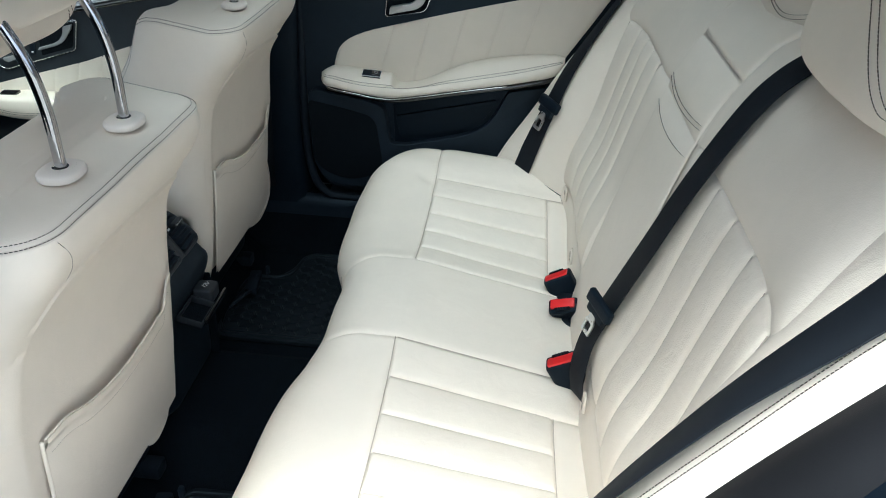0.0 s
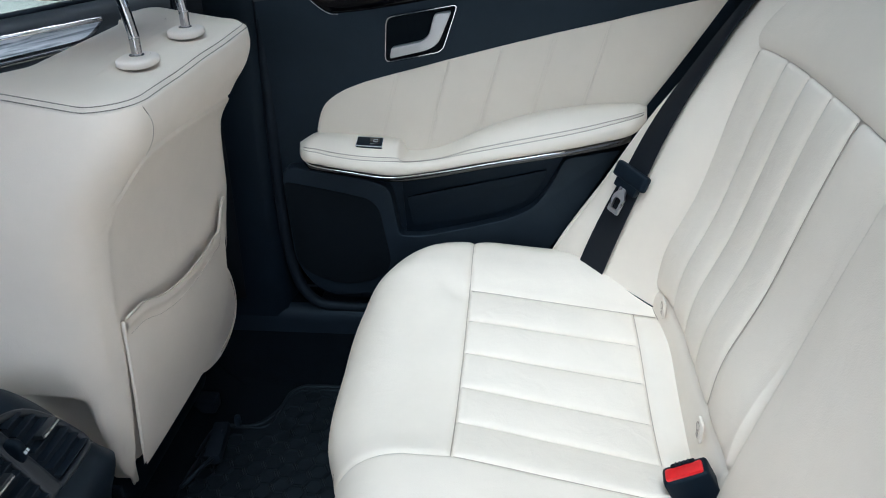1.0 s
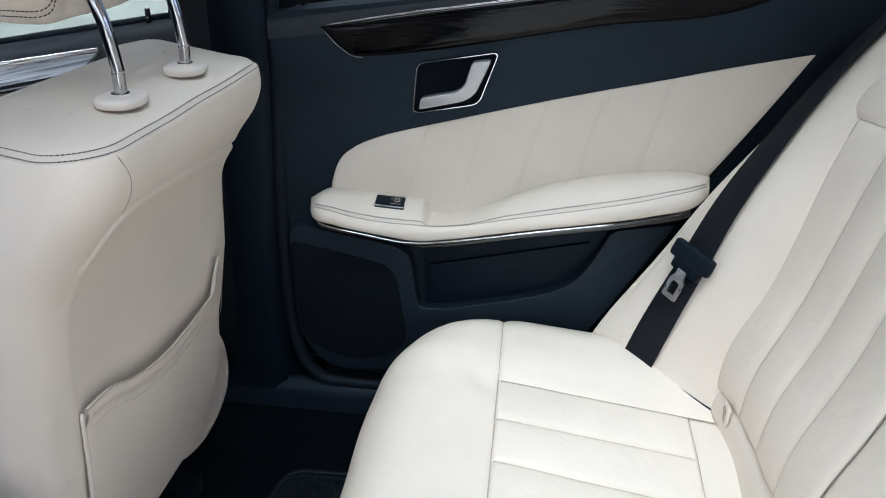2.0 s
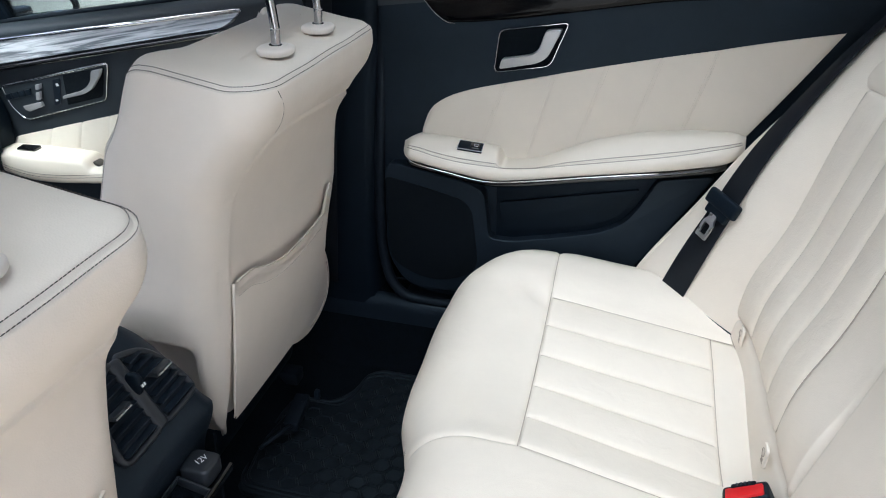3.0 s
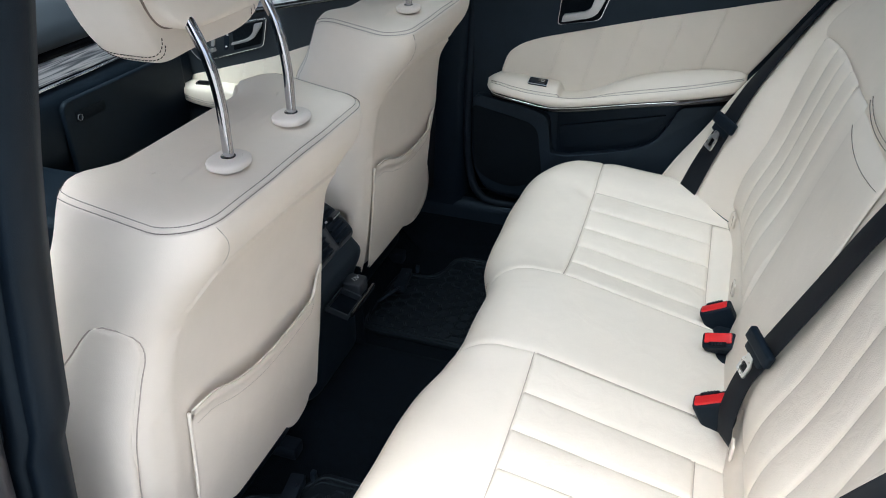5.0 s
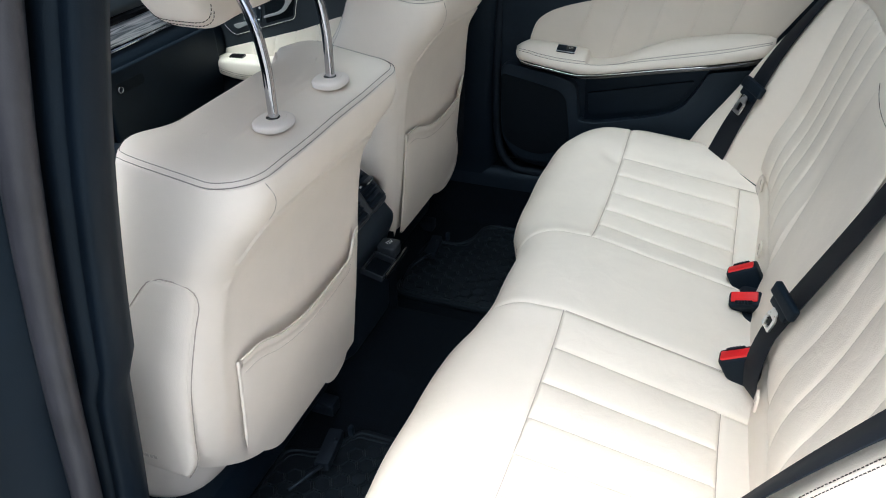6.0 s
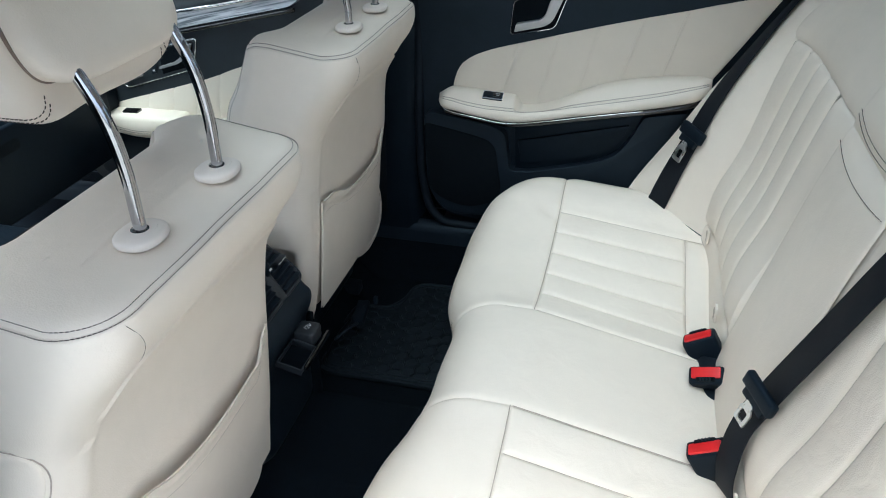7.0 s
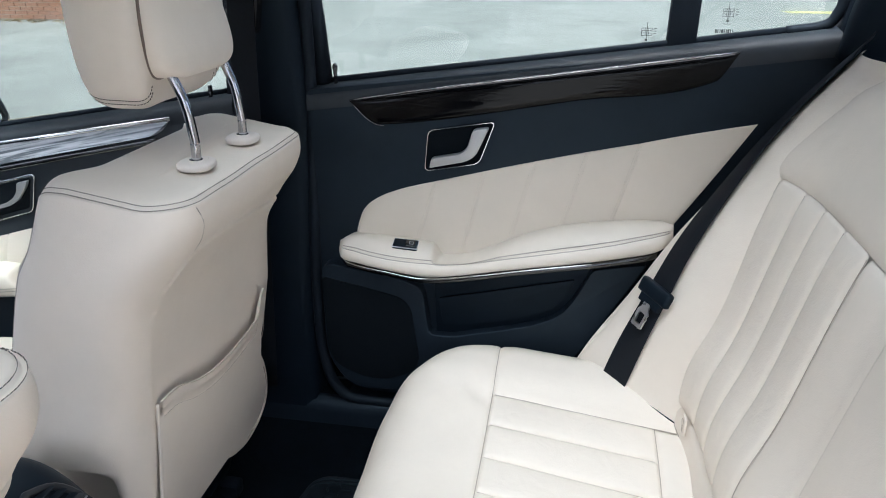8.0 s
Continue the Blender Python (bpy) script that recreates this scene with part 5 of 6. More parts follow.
def door_handle(door, m, y):
    """Bright-framed recess with an angled lever. m maps (x, z) on the door."""
    fr = round_corners([m(-0.102, 0.666), m(0.0 - 0.008, 0.684), m(0.017, 0.757), m(-0.096, 0.738)], [0.012, 0.014, 0.010, 0.012], 5)
    inn = round_corners([m(-0.0985, 0.6695), m(-0.0105, 0.6865), m(0.0130, 0.7540), m(-0.0930, 0.7355)], [0.010, 0.011, 0.008, 0.010], 5)
    bm = bmesh.new()
    n = len(fr)
    rings = [[bm.verts.new((p[0], yy, p[1])) for p in pts] for yy, pts in ((y, fr), (y - 0.006, [a * 0.75 + b * 0.25 for a, b in zip(fr, inn)]), (y - 0.006, [a * 0.3 + b * 0.7 for a, b in zip(fr, inn)]), (y, inn))]
    for a in range(3):
        for i in range(n):
            bm.faces.new((rings[a][i], rings[a][(i + 1) % n], rings[a + 1][(i + 1) % n], rings[a + 1][i]))
    bmesh.ops.recalc_face_normals(bm, faces=bm.faces)
    h = part("handle_frame", bm, DARKCHROME, door, "bright chrome handle frame")
    part("handle_recess", slab(inn, (0, y + 0.001, 0), (1, 0, 0), (0, 0, 1), 0.002, 0), GRILLE, h)
    lever = [m(-0.091, 0.676), m(-0.030, 0.690), m(-0.014, 0.700), m(0.0065, 0.747), m(-0.020, 0.7425), m(-0.029, 0.711), m(-0.040, 0.702), m(-0.088, 0.692)]
    part("lever", slab(round_corners(lever, [0.004, 0.012, 0.014, 0.006, 0.006, 0.012, 0.012, 0.004], 4), (0, y - 0.001, 0), (1, 0, 0), (0, 0, 1), 0.016, 0.006, 3), LEVERSILVER, h, "satin silver door lever")


def build_rear_door():
    door = thing("car_door", "closed rear car door, black with cream leather panel and armrest", "car door", group="far side doors")
    base = round_corners([(-0.322, 0.80), (-0.326, 0.42), (-0.312, 0.265), (-0.27, 0.192), (-0.2, 0.18), (0.16, 0.185), (0.26, 0.36), (0.48, 0.74), (0.57, 0.895), (0.53, 0.905), (0.2, 0.865)], [0.01, 0.05, 0.05, 0.04, 0.03, 0.03, 0.08, 0.05, 0.02, 0.02, 0.05], 5)
    part("inner_panel", slab(base, (0, 0.785, 0), (1, 0, 0), (0, 0, 1), 0.063, 0.006), PLASTIC2, door)
    # shoulder under the window
    xs = np.linspace(-0.322, 0.555, 40)
    verts, faces = [], []
    for x in xs:
        z = 0.792 + 0.1385 * (x + 0.32)
        prof = [(0.722, -0.030), (0.719, -0.012), (0.722, -0.002), (0.733, 0.006), (0.752, 0.010), (0.768, 0.012), (0.772, -0.02)]
        verts += [(x, y, z + d) for y, d in prof]
    for i in range(len(xs) - 1):
        for k in range(6):
            faces.append((i * 7 + k, i * 7 + 7 + k, i * 7 + 8 + k, i * 7 + 1 + k))
    part("shoulder", (verts, faces), LIT_PLASTIC, door, "black padded shoulder, window light put into its grey")
    part("lock_pin", tube([(-0.275, 0.752, 0.80), (-0.276, 0.752, 0.825), (-0.276, 0.752, 0.838), (-0.276, 0.752, 0.843)], [0.0035, 0.0032, 0.0052, 0.002], 10), GLOSSBLACK, door)
    # wood trim with a bright top line
    wood_top = curve_of([-0.240, -0.10, 0.15, 0.404], [0.785, 0.809, 0.847, 0.886])
    wood_low = curve_of([-0.240, -0.215, -0.188, -0.10, 0.15, 0.374, 0.379, 0.404], [0.783, 0.757, 0.743, 0.752, 0.797, 0.8375, 0.841, 0.885])
    wx = np.concatenate([np.linspace(-0.240, -0.17, 16), np.linspace(-0.15, 0.35, 40), np.linspace(0.36, 0.404, 12)])
    wv = 0.5 - 0.5 * np.cos(np.linspace(0, math.pi, 17))
    X, V = np.meshgrid(wx, wv, indexing="ij")
    P = np.stack([X, 0.7265 - 0.013 * np.sqrt(np.clip(1 - np.abs(2 * V - 1) ** 7, 0, 1)), wood_low(X) + (wood_top(X) - wood_low(X)) * V], axis=2)
    part("wood_trim", (P.reshape(-1, 3), grid_faces(len(wx), len(wv))), WOOD, door, "dark glossy ash wood trim")
    part("bright_line", tube([(x, 0.7195, float(wood_low(x)) - 0.0006) for x in np.linspace(-0.240, -0.18, 24)], 0.0008, 6), CHROME, door)
    part("bright_line", tube(rounded_path([(-0.240, 0.713, 0.786), (-0.10, 0.713, 0.810), (0.15, 0.713, 0.848), (0.404, 0.713, 0.887)], 6), 0.0015, 8), DARKCHROME, door)
    door_handle(door, lambda x, z: Vector((-0.043 + (x + 0.043) * 1.07, 0.711 + (z - 0.711) * 1.07)), 0.716)
    # leather panel in slanted fields
    hi_line = curve_of([-0.24, -0.225, -0.205, -0.165, -0.09, 0.152, 0.46], [0.535, 0.580, 0.603, 0.625, 0.648, 0.710, 0.777])

    def hide(u, v):
        u, v = np.asarray(u, float), np.asarray(v, float)
        f = np.clip((u - 0.257) / 0.193, 0, 1)
        xt = np.where(u > 0.257, 0.257 + f * 0.196, u)
        lo = ARM_TOP(np.clip(u, -0.25, 0.33)) - 0.035
        z = lo + (hi_line(xt) - lo) * v
        slant = 0.045 * (v - 0.75) * np.clip((u + 0.235) / 0.1, 0, 1)
        # the rear edge follows the slanting gap beside the seat
        cut = 0.338 + (z - 0.591) * 0.62
        x = np.where(u > 0.257, (1 - f) * (0.257 + slant) + f * cut, u + slant)
        y = 0.7205 - 0.006 * np.sin(math.pi * np.clip(v, 0, 1)) - 0.0005
        return np.stack([x, y, z], axis=-1)
    us = [-0.237, -0.096, -0.009, 0.080, 0.170, 0.257, 0.45]
    for k in range(6):
        part("leather_field", patch(hide, us[k], us[k + 1], 0.02, 0.985, 0.013, 0.0016, 0.006, 0.0), DOORHIDE, door)
    for k in range(1, 6):
        for off in (-0.0035, 0.0035):
            v = np.linspace(0.2, 0.97, 60)
            P, n = surface_line(hide, np.full_like(v, us[k] + off), v, 0.0003, False)
            part("stitching", stitches(P, n, dash=0.0024, gap=0.0036, w=0.0006, lift=0.0002), THREADCREAM, door)
    # armrest
    xs = np.concatenate([np.linspace(-0.268, -0.225, 14), np.linspace(-0.22, -0.10, 16), np.linspace(-0.096, -0.056, 22), np.linspace(-0.05, 0.30, 44), np.linspace(0.304, 0.336, 10)])
    arm = part("armrest", armrest_mesh(xs), DOORHIDE, door, "cream leather door armrest")
    for u in (0.875, 0.968):
        L = [arm_top(a, u) + Vector((0, -0.0003, 0.0006)) for a in np.linspace(-0.252, 0.328, 220)]
        part("stitching", stitches(L, [(0, -0.4, 0.9)] * len(L), w=0.001), THREAD, arm, "brown thread")
    at = arm_top(-0.136, 0.45)
    sm = Matrix.Translation(at) @ Euler((radians(17), radians(3), 0)).to_matrix().to_4x4()
    sw = part("window_switch", rbox((0.046, 0.025, 0.008), sm @ pose(0, 0, -0.001), 0.002), PLASTIC, arm, "black window switch")
    part("switch_frame", tube([sm @ Vector(q) for q in ((-0.023, -0.0125, 0.002), (0.023, -0.0125, 0.002), (0.023, 0.0125, 0.002), (-0.023, 0.0125, 0.002), (-0.023, -0.0125, 0.002))], 0.0010, 6, False), SATIN, sw)
    part("rocker", rbox((0.018, 0.018, 0.006), sm @ pose(0.009, 0, 0.002, 5, 0, 0), 0.002), GLOSSBLACK, sw)
    part("symbol", tube([sm @ Vector((0.011 + 0.0035 * a, 0.003 * b, 0.0054 + 0.0003 * b)) for a, b in ((-1, -1), (1, -1), (1, 1), (-1, 1), (-1, -1))], 0.0004, 4, False), LABEL, sw)
    part("bright_line", tube(rounded_path([(x, float(ARM_IN(x)) + 0.002, float(ARM_BOT(x)) - 0.0022) for x in (-0.262, -0.235, -0.17, -0.096, 0.0, 0.088, 0.20)], 8), 0.0012, 8), CHROME, door)
    part("black_strip", loft_bar(np.linspace(-0.262, 0.31, 30), lambda x: ARM_BOT(x) - 0.001, lambda x: ARM_BOT(x) - 0.016, lambda x: ARM_IN(x) + 0.006, 0.735, 14, 0.5), GLOSSBLACK, door)
    # lower moulding, speaker and pocket
    lowp = round_corners([(-0.305, 0.480), (-0.15, 0.456), (-0.106, 0.440), (-0.093, 0.342), (-0.05, 0.342), (0.052, 0.366), (0.114, 0.384), (0.157, 0.408), (0.182, 0.450), (0.205, 0.502), (0.30, 0.520), (0.20, 0.34), (0.12, 0.24), (-0.10, 0.215), (-0.25, 0.205), (-0.30, 0.27)],
                         [0.03, 0.03, 0.02, 0.012, 0.01, 0.03, 0.03, 0.03, 0.02, 0.012, 0.01, 0.03, 0.03, 0.05, 0.04, 0.04], 4)
    part("lower_panel", slab(lowp, (0, 0.724, 0), (1, 0, 0), (0, 0, 1), 0.030, 0.009, 3), PLASTIC2, door, "black moulded bin rim and speaker surround")
    spk = round_corners([(-0.305, 0.450), (-0.21, 0.432), (-0.146, 0.417), (-0.128, 0.396), (-0.108, 0.262), (-0.20, 0.224), (-0.295, 0.262)], [0.015, 0.03, 0.02, 0.02, 0.04, 0.05, 0.04], 5)
    part("speaker_grille", slab(spk, (0, 0.696, 0), (1, 0, 0), (0, 0, 1), 0.0045, 0.003), GRILLE, door, "black perforated speaker grille")
    pk = round_corners([(-0.088, 0.470), (-0.082, 0.335), (0.05, 0.355), (0.13, 0.378), (0.19, 0.44), (0.212, 0.515)], 0.006, 3)
    pocket = part("map_pocket", slab(pk, (0, 0.7215, 0), (1, 0, 0), (0, 0, 1), 0.008, 0.002, 2), PLASTIC, door, "black recessed door pocket wall")
    flap = round_corners([(-0.078, 0.415), (-0.068, 0.356), (0.05, 0.378), (0.112, 0.396), (0.150, 0.420), (0.170, 0.455), (0.176, 0.474)], [0.004, 0.012, 0.03, 0.03, 0.03, 0.02, 0.004], 4)
    part("pocket_flap", slab(flap, (0, 0.714, 0), (1, 0, 0), (0, 0, 1), 0.006, 0.003, 2), PLASTIC, pocket)
    return door


def glass_stamp(root, x, z):
    """A small etched maker's stamp, too small to read: a boxed grid with a stem and rows of marks beside it."""
    for k in range(4):
        part("etched_mark", rbox((0.017 - 0.003 * (k % 2), 0.0006, 0.0007), pose(x, 0.7703, z - 0.006 + 0.004 * k), 0), PRINTGREY, root)
    for k in range(4):
        part("etched_mark", rbox((0.0007, 0.0006, 0.012 if k % 3 else 0.014), pose(x - 0.0085 + 0.0056 * k, 0.7703, z), 0), PRINTGREY, root)
    part("etched_mark", rbox((0.0009, 0.0006, 0.030), pose(x, 0.7703, z + 0.001), 0), PRINTGREY, root)
    part("etched_mark", rbox((0.004, 0.0006, 0.003), pose(x, 0.7703, z - 0.013), 0), PRINTGREY, root)
    for k in range(3):
        part("etched_mark", rbox((0.005, 0.0006, 0.0012), pose(x + 0.0135, 0.7703, z - 0.003 + 0.0045 * k), 0), PRINTGREY, root)
    part("etched_mark", rbox((0.012, 0.0006, 0.0009), pose(x, 0.7703, z - 0.0175), 0), PRINTGREY, root)


def build_windows():
    """Glass, frames and etched marks of the far side."""
    root = thing("window_1", "closed rear door window with black frame", "car window", kind="structure")
    glass = [(-0.312, 0.80), (0.30, 0.882), (0.30, 1.10), (-0.33, 1.12)]
    p = part("pane", slab(glass, (0, 0.775, 0), (1, 0, 0), (0, 0, 1), 0.004, 0), GLASS, root, "clear side glass")
    p.visible_shadow = False
    part("window_frame", tube([(-0.300, 0.765, 0.79), (-0.312, 0.765, 0.92), (-0.335, 0.76, 1.12)], 0.017, 8), RUBBER, root)
    part("bottom_seal", tube([(-0.30, 0.766, 0.808), (0.10, 0.766, 0.863), (0.54, 0.766, 0.924)], 0.007, 8), RUBBER, root)
    part("divider", slab([(0.295, 0.87), (0.342, 0.87), (0.345, 1.10), (0.298, 1.10)], (0, 0.780, 0), (1, 0, 0), (0, 0, 1), 0.022, 0.006), RUBBER, root)
    # etched marks, too small to read
    glass_stamp(root, 0.262, 0.909)
    root = thing("window_2", "fixed rear quarter window with black frame", "car window", kind="structure")
    q = round_corners([(0.34, 0.89), (0.53, 0.914), (0.555, 0.935), (0.555, 1.08), (0.34, 1.10)], 0.012)
    p = part("pane", slab(q, (0, 0.775, 0), (1, 0, 0), (0, 0, 1), 0.004, 0), GLASS, root, "clear quarter glass")
    p.visible_shadow = False
    part("rear_frame", tube(rounded_path([(0.48, 0.765, 0.915), (0.535, 0.765, 0.925), (0.552, 0.762, 0.945), (0.556, 0.76, 0.98), (0.54, 0.755, 1.09)], 6), 0.009, 8), RUBBER, root)
    part("corner_trim", slab(round_corners([(0.552, 0.89), (0.72, 0.89), (0.72, 1.10), (0.540, 1.10), (0.566, 0.98)], 0.01), (0, 0.782, 0), (1, 0, 0), (0, 0, 1), 0.03, 0.006), PLASTIC2, root)
    glass_stamp(root, 0.388, 0.942)
    for k in range(9):
        part("etched_bar", rbox((0.0013 if k % 3 else 0.0024, 0.0006, 0.006), pose(0.372 + 0.0033 * k, 0.7703, 0.913), 0), PRINTGREY, root)
    root = thing("window_3", "closed front door window with black frame", "car window", kind="structure")
    g = [(-1.35, 0.630), (-0.47, 0.775), (-0.47, 1.10), (-0.95, 1.06), (-1.30, 0.75)]
    p = part("pane", slab(g, (0, 0.775, 0), (1, 0, 0), (0, 0, 1), 0.004, 0), GLASS, root, "clear side glass")
    p.visible_shadow = False
    part("rear_frame", tube([(-0.478, 0.765, 0.755), (-0.47, 0.765, 0.95), (-0.455, 0.755, 1.12)], 0.016, 8), RUBBER, root)
    part("front_frame", tube([(-1.36, 0.765, 0.63), (-1.13, 0.755, 0.89), (-0.95, 0.74, 1.03)], 0.02, 8), RUBBER, root)
    part("mirror_sail", slab(round_corners([(-1.150, 0.655), (-1.212, 0.800), (-1.42, 0.62)], [0.006, 0.006, 0.02])[::-1], (0, 0.785, 0), (1, 0, 0), (0, 0, 1), 0.022, 0.005), PLASTIC, root, "black corner cover at the mirror")
    part("bottom_seal", tube([(-1.35, 0.766, 0.633), (-0.9, 0.766, 0.712), (-0.48, 0.766, 0.785)], 0.006, 8), RUBBER, root)


def build_front_door():
    door = thing("car_door", "closed front car door, black with sky-grey streaked trim and cream armrest", "car door", group="far side doors")
    base = round_corners([(-0.465, 0.775), (-0.465, 0.20), (-1.30, 0.18), (-1.38, 0.40), (-1.38, 0.615)], 0.03)
    part("inner_panel", slab(base[::-1], (0, 0.785, 0), (1, 0, 0), (0, 0, 1), 0.063, 0.006), LIT_PLASTIC, door)
    xs = np.linspace(-1.38, -0.465, 30)
    verts, faces = [], []
    for x in xs:
        z = 0.726 + 0.174 * (x + 0.746)
        prof = [(0.722, -0.030), (0.718, -0.012), (0.722, -0.002), (0.733, 0.005), (0.752, 0.009), (0.768, 0.011), (0.772, -0.02)]
        verts += [(x, y, z + d) for y, d in prof]
    for i in range(len(xs) - 1):
        for k in range(6):
            faces.append((i * 7 + k, i * 7 + 7 + k, i * 7 + 8 + k, i * 7 + 1 + k))
    part("shoulder", (verts, faces), LIT_PLASTIC, door, "black padded shoulder, window light put into its grey")
    part("lock_pin", tube([(-0.52, 0.752, 0.765), (-0.52, 0.752, 0.795)], 0.0045, 8), GLOSSBLACK, door)
    wl = [(-1.33, 0.550), (-0.632, 0.699), (-0.612, 0.710), (-0.590, 0.733), (-1.33, 0.602)]
    part("wood_trim", slab(round_corners(wl, [0.01, 0.015, 0.012, 0.003, 0.01], 4), (0, 0.4755, 0), (1, -0.0525, 0), (0, 0.30, 1), 0.010, 0.006, 4), WOOD_OPEN, door, "streaked glossy wood trim, sky reflection put into its silver-grey")
    part("bright_line", tube([(x, 0.4655 - 0.0525 * x + 0.3 * z, z) for x, z in ((-1.33, 0.6055), (-0.95, 0.6735), (-0.589, 0.7365))], 0.0046, 8), CHROME, door)
    low = [(x, 0.4705 - 0.0525 * x + 0.3 * z, z) for x, z in ((-1.33, 0.543), (-0.95, 0.6245), (-0.70, 0.6775), (-0.618, 0.695))]
    part("dark_line", tube(rounded_path(low, 4), 0.0055, 8), GLOSSBLACK, door, "gloss black line under the trim")
    # bright frame round the seat controls and the inner handle
    fr = round_corners([(-1.172, 0.538), (-0.898, 0.612), (-0.918, 0.533), (-1.128, 0.468), (-1.158, 0.494)], [0.004, 0.010, 0.010, 0.014, 0.016])
    thick = [0.0034 if q.y > 0.552 + 0.26 * (q.x + 1.10) else 0.0016 for q in fr]
    part("handle_frame", tube([(q.x, 0.7185, q.y) for q in fr] + [(fr[0].x, 0.7185, fr[0].y)], thick + thick[:1], 8, False), CHROME, door, "bright chrome control frame")
    part("control_plate", slab(fr, (0, 0.7210, 0), (1, 0, 0), (0, 0, 1), 0.003, 0.001), LIT_PLASTIC, door, "grey-black control plate")
    cup = round_corners([(-1.010, 0.577), (-0.907, 0.604), (-0.922, 0.540), (-1.012, 0.513)], [0.003, 0.006, 0.006, 0.003])
    part("handle_recess", slab(cup, (0, 0.7178, 0), (1, 0, 0), (0, 0, 1), 0.0015, 0), GRILLE, door, "dark hollow behind the handle")
    lever = [(-1.012, 0.529), (-0.958, 0.545), (-0.937, 0.557), (-0.913, 0.588), (-0.907, 0.602), (-0.931, 0.596), (-0.936, 0.576), (-0.948, 0.561), (-0.965, 0.551), (-1.010, 0.537)]
    part("lever", slab(round_corners(lever, 0.005, 4), (0, 0.713, 0), (1, 0, 0), (0, 0, 1), 0.009, 0.003, 3), SILVER, door, "satin silver door lever")
    # seat shaped switch, memory keys and lock key
    for name, line in (("seat_switch_base", [(-1.121, 0.502), (-1.073, 0.516), (-1.070, 0.506), (-1.106, 0.491), (-1.117, 0.494)]), ("seat_switch_back", [(-1.080, 0.536), (-1.069, 0.539), (-1.073, 0.520), (-1.083, 0.518)]), ("seat_switch_head", [(-1.077, 0.553), (-1.065, 0.556), (-1.067, 0.544), (-1.079, 0.541)])):
        part(name, slab(round_corners(line, 0.003), (0, 0.716, 0), (1, 0, 0), (0, 0, 1), 0.007, 0.0025, 3), SILVER, door, "satin silver seat control")
    part("key_strip", slab(round_corners([(-1.166, 0.522), (-1.096, 0.541), (-1.101, 0.526), (-1.165, 0.509)], 0.003), (0, 0.7178, 0), (1, 0, 0), (0, 0, 1), 0.0012, 0), GRILLE, door)
    for k in range(4):
        part("memory_button", rbox((0.0145, 0.004, 0.0125), pose(-1.157 + 0.0172 * k, 0.7165, 0.5175 + 0.0047 * k, 0, -15, 0), 0.0015), PLASTIC2, door)
    part("lock_button", slab(round_corners([(-1.036, 0.566), (-1.017, 0.571), (-1.029, 0.514), (-1.044, 0.510)], 0.003), (0, 0.7172, 0), (1, 0, 0), (0, 0, 1), 0.003, 0.001), PLASTIC2, door)
    part("lock_mark", rbox((0.006, 0.0006, 0.006), pose(-1.026, 0.7138, 0.556, 0, -15, 0), 0), LABEL, door, "small white lock sign")
    part("lock_mark", rbox((0.006, 0.0006, 0.004), pose(-1.035, 0.7138, 0.522, 0, -15, 0), 0), LABEL, door, "small white lock sign")

    def hide(u, v):
        lo = 0.36 + 0.10 * (u + 1.1)
        hi = 0.442 + 0.29 * (u + 1.13) + 0.010 * smooth01((u + 0.93) / 0.15)
        return np.stack([u + 0.02 * v, 0.7205 - 0.008 * np.sin(math.pi * np.clip(v, 0, 1)), lo + (hi - lo) * v], axis=-1)
    us = [-1.19, -1.09, -1.01, -0.94, -0.87, -0.79, -0.71, -0.60]
    for k in range(7):
        part("leather_field", patch(hide, us[k], us[k + 1], 0.0, 1.0, 0.014, 0.0022, 0.005, 0.002, False, open_edges="d"), DOORHIDE, door)
    top = curve_of([-1.215, -1.19, -1.16, -0.97, -0.955, -0.94, -0.87, -0.80, -0.6], [0.395, 0.409, 0.413, 0.418, 0.415, 0.398, 0.402, 0.425, 0.45])
    bot = curve_of([-1.215, -1.18, -1.07, -0.85, -0.6], [0.388, 0.372, 0.352, 0.378, 0.41])
    inn2 = curve_of([-1.215, -1.19, -1.14, -0.6], [0.70, 0.668, 0.65, 0.65])
    xs = np.concatenate([np.linspace(-1.213, -1.15, 12), np.linspace(-1.14, -0.98, 10), np.linspace(-0.97, -0.93, 10), np.linspace(-0.92, -0.6, 20)])
    arm = part("armrest", loft_bar(xs, top, bot, inn2, 0.735, 24, 0.45), DOORHIDE, door, "cream leather door armrest")
    for dz in (0.0, 0.006):
        L = [(a, float(inn2(a)) - 0.0008, float(bot(a)) + 0.018 + dz) for a in np.linspace(-1.19, -0.62, 160)]
        part("stitching", stitches(L, [(0, -1, 0.3)] * len(L), w=0.001), THREAD, arm, "brown thread")
    part("window_switch", rbox((0.045, 0.022, 0.008), pose(-1.105, 0.682, 0.418, 8, -2, 0), 0.002), GLOSSBLACK, arm, "black window switch")
    part("pull_cup", rbox((0.026, 0.026, 0.006), pose(-0.945, 0.69, 0.402, 0, 20, 0), 0.002), GLOSSBLACK, arm)
    part("lower_panel", slab(round_corners([(-1.25, 0.36), (-0.5, 0.40), (-0.5, 0.24), (-1.25, 0.22)], 0.03)[::-1], (0, 0.724, 0), (1, 0, 0), (0, 0, 1), 0.04, 0.012), PLASTIC, door)


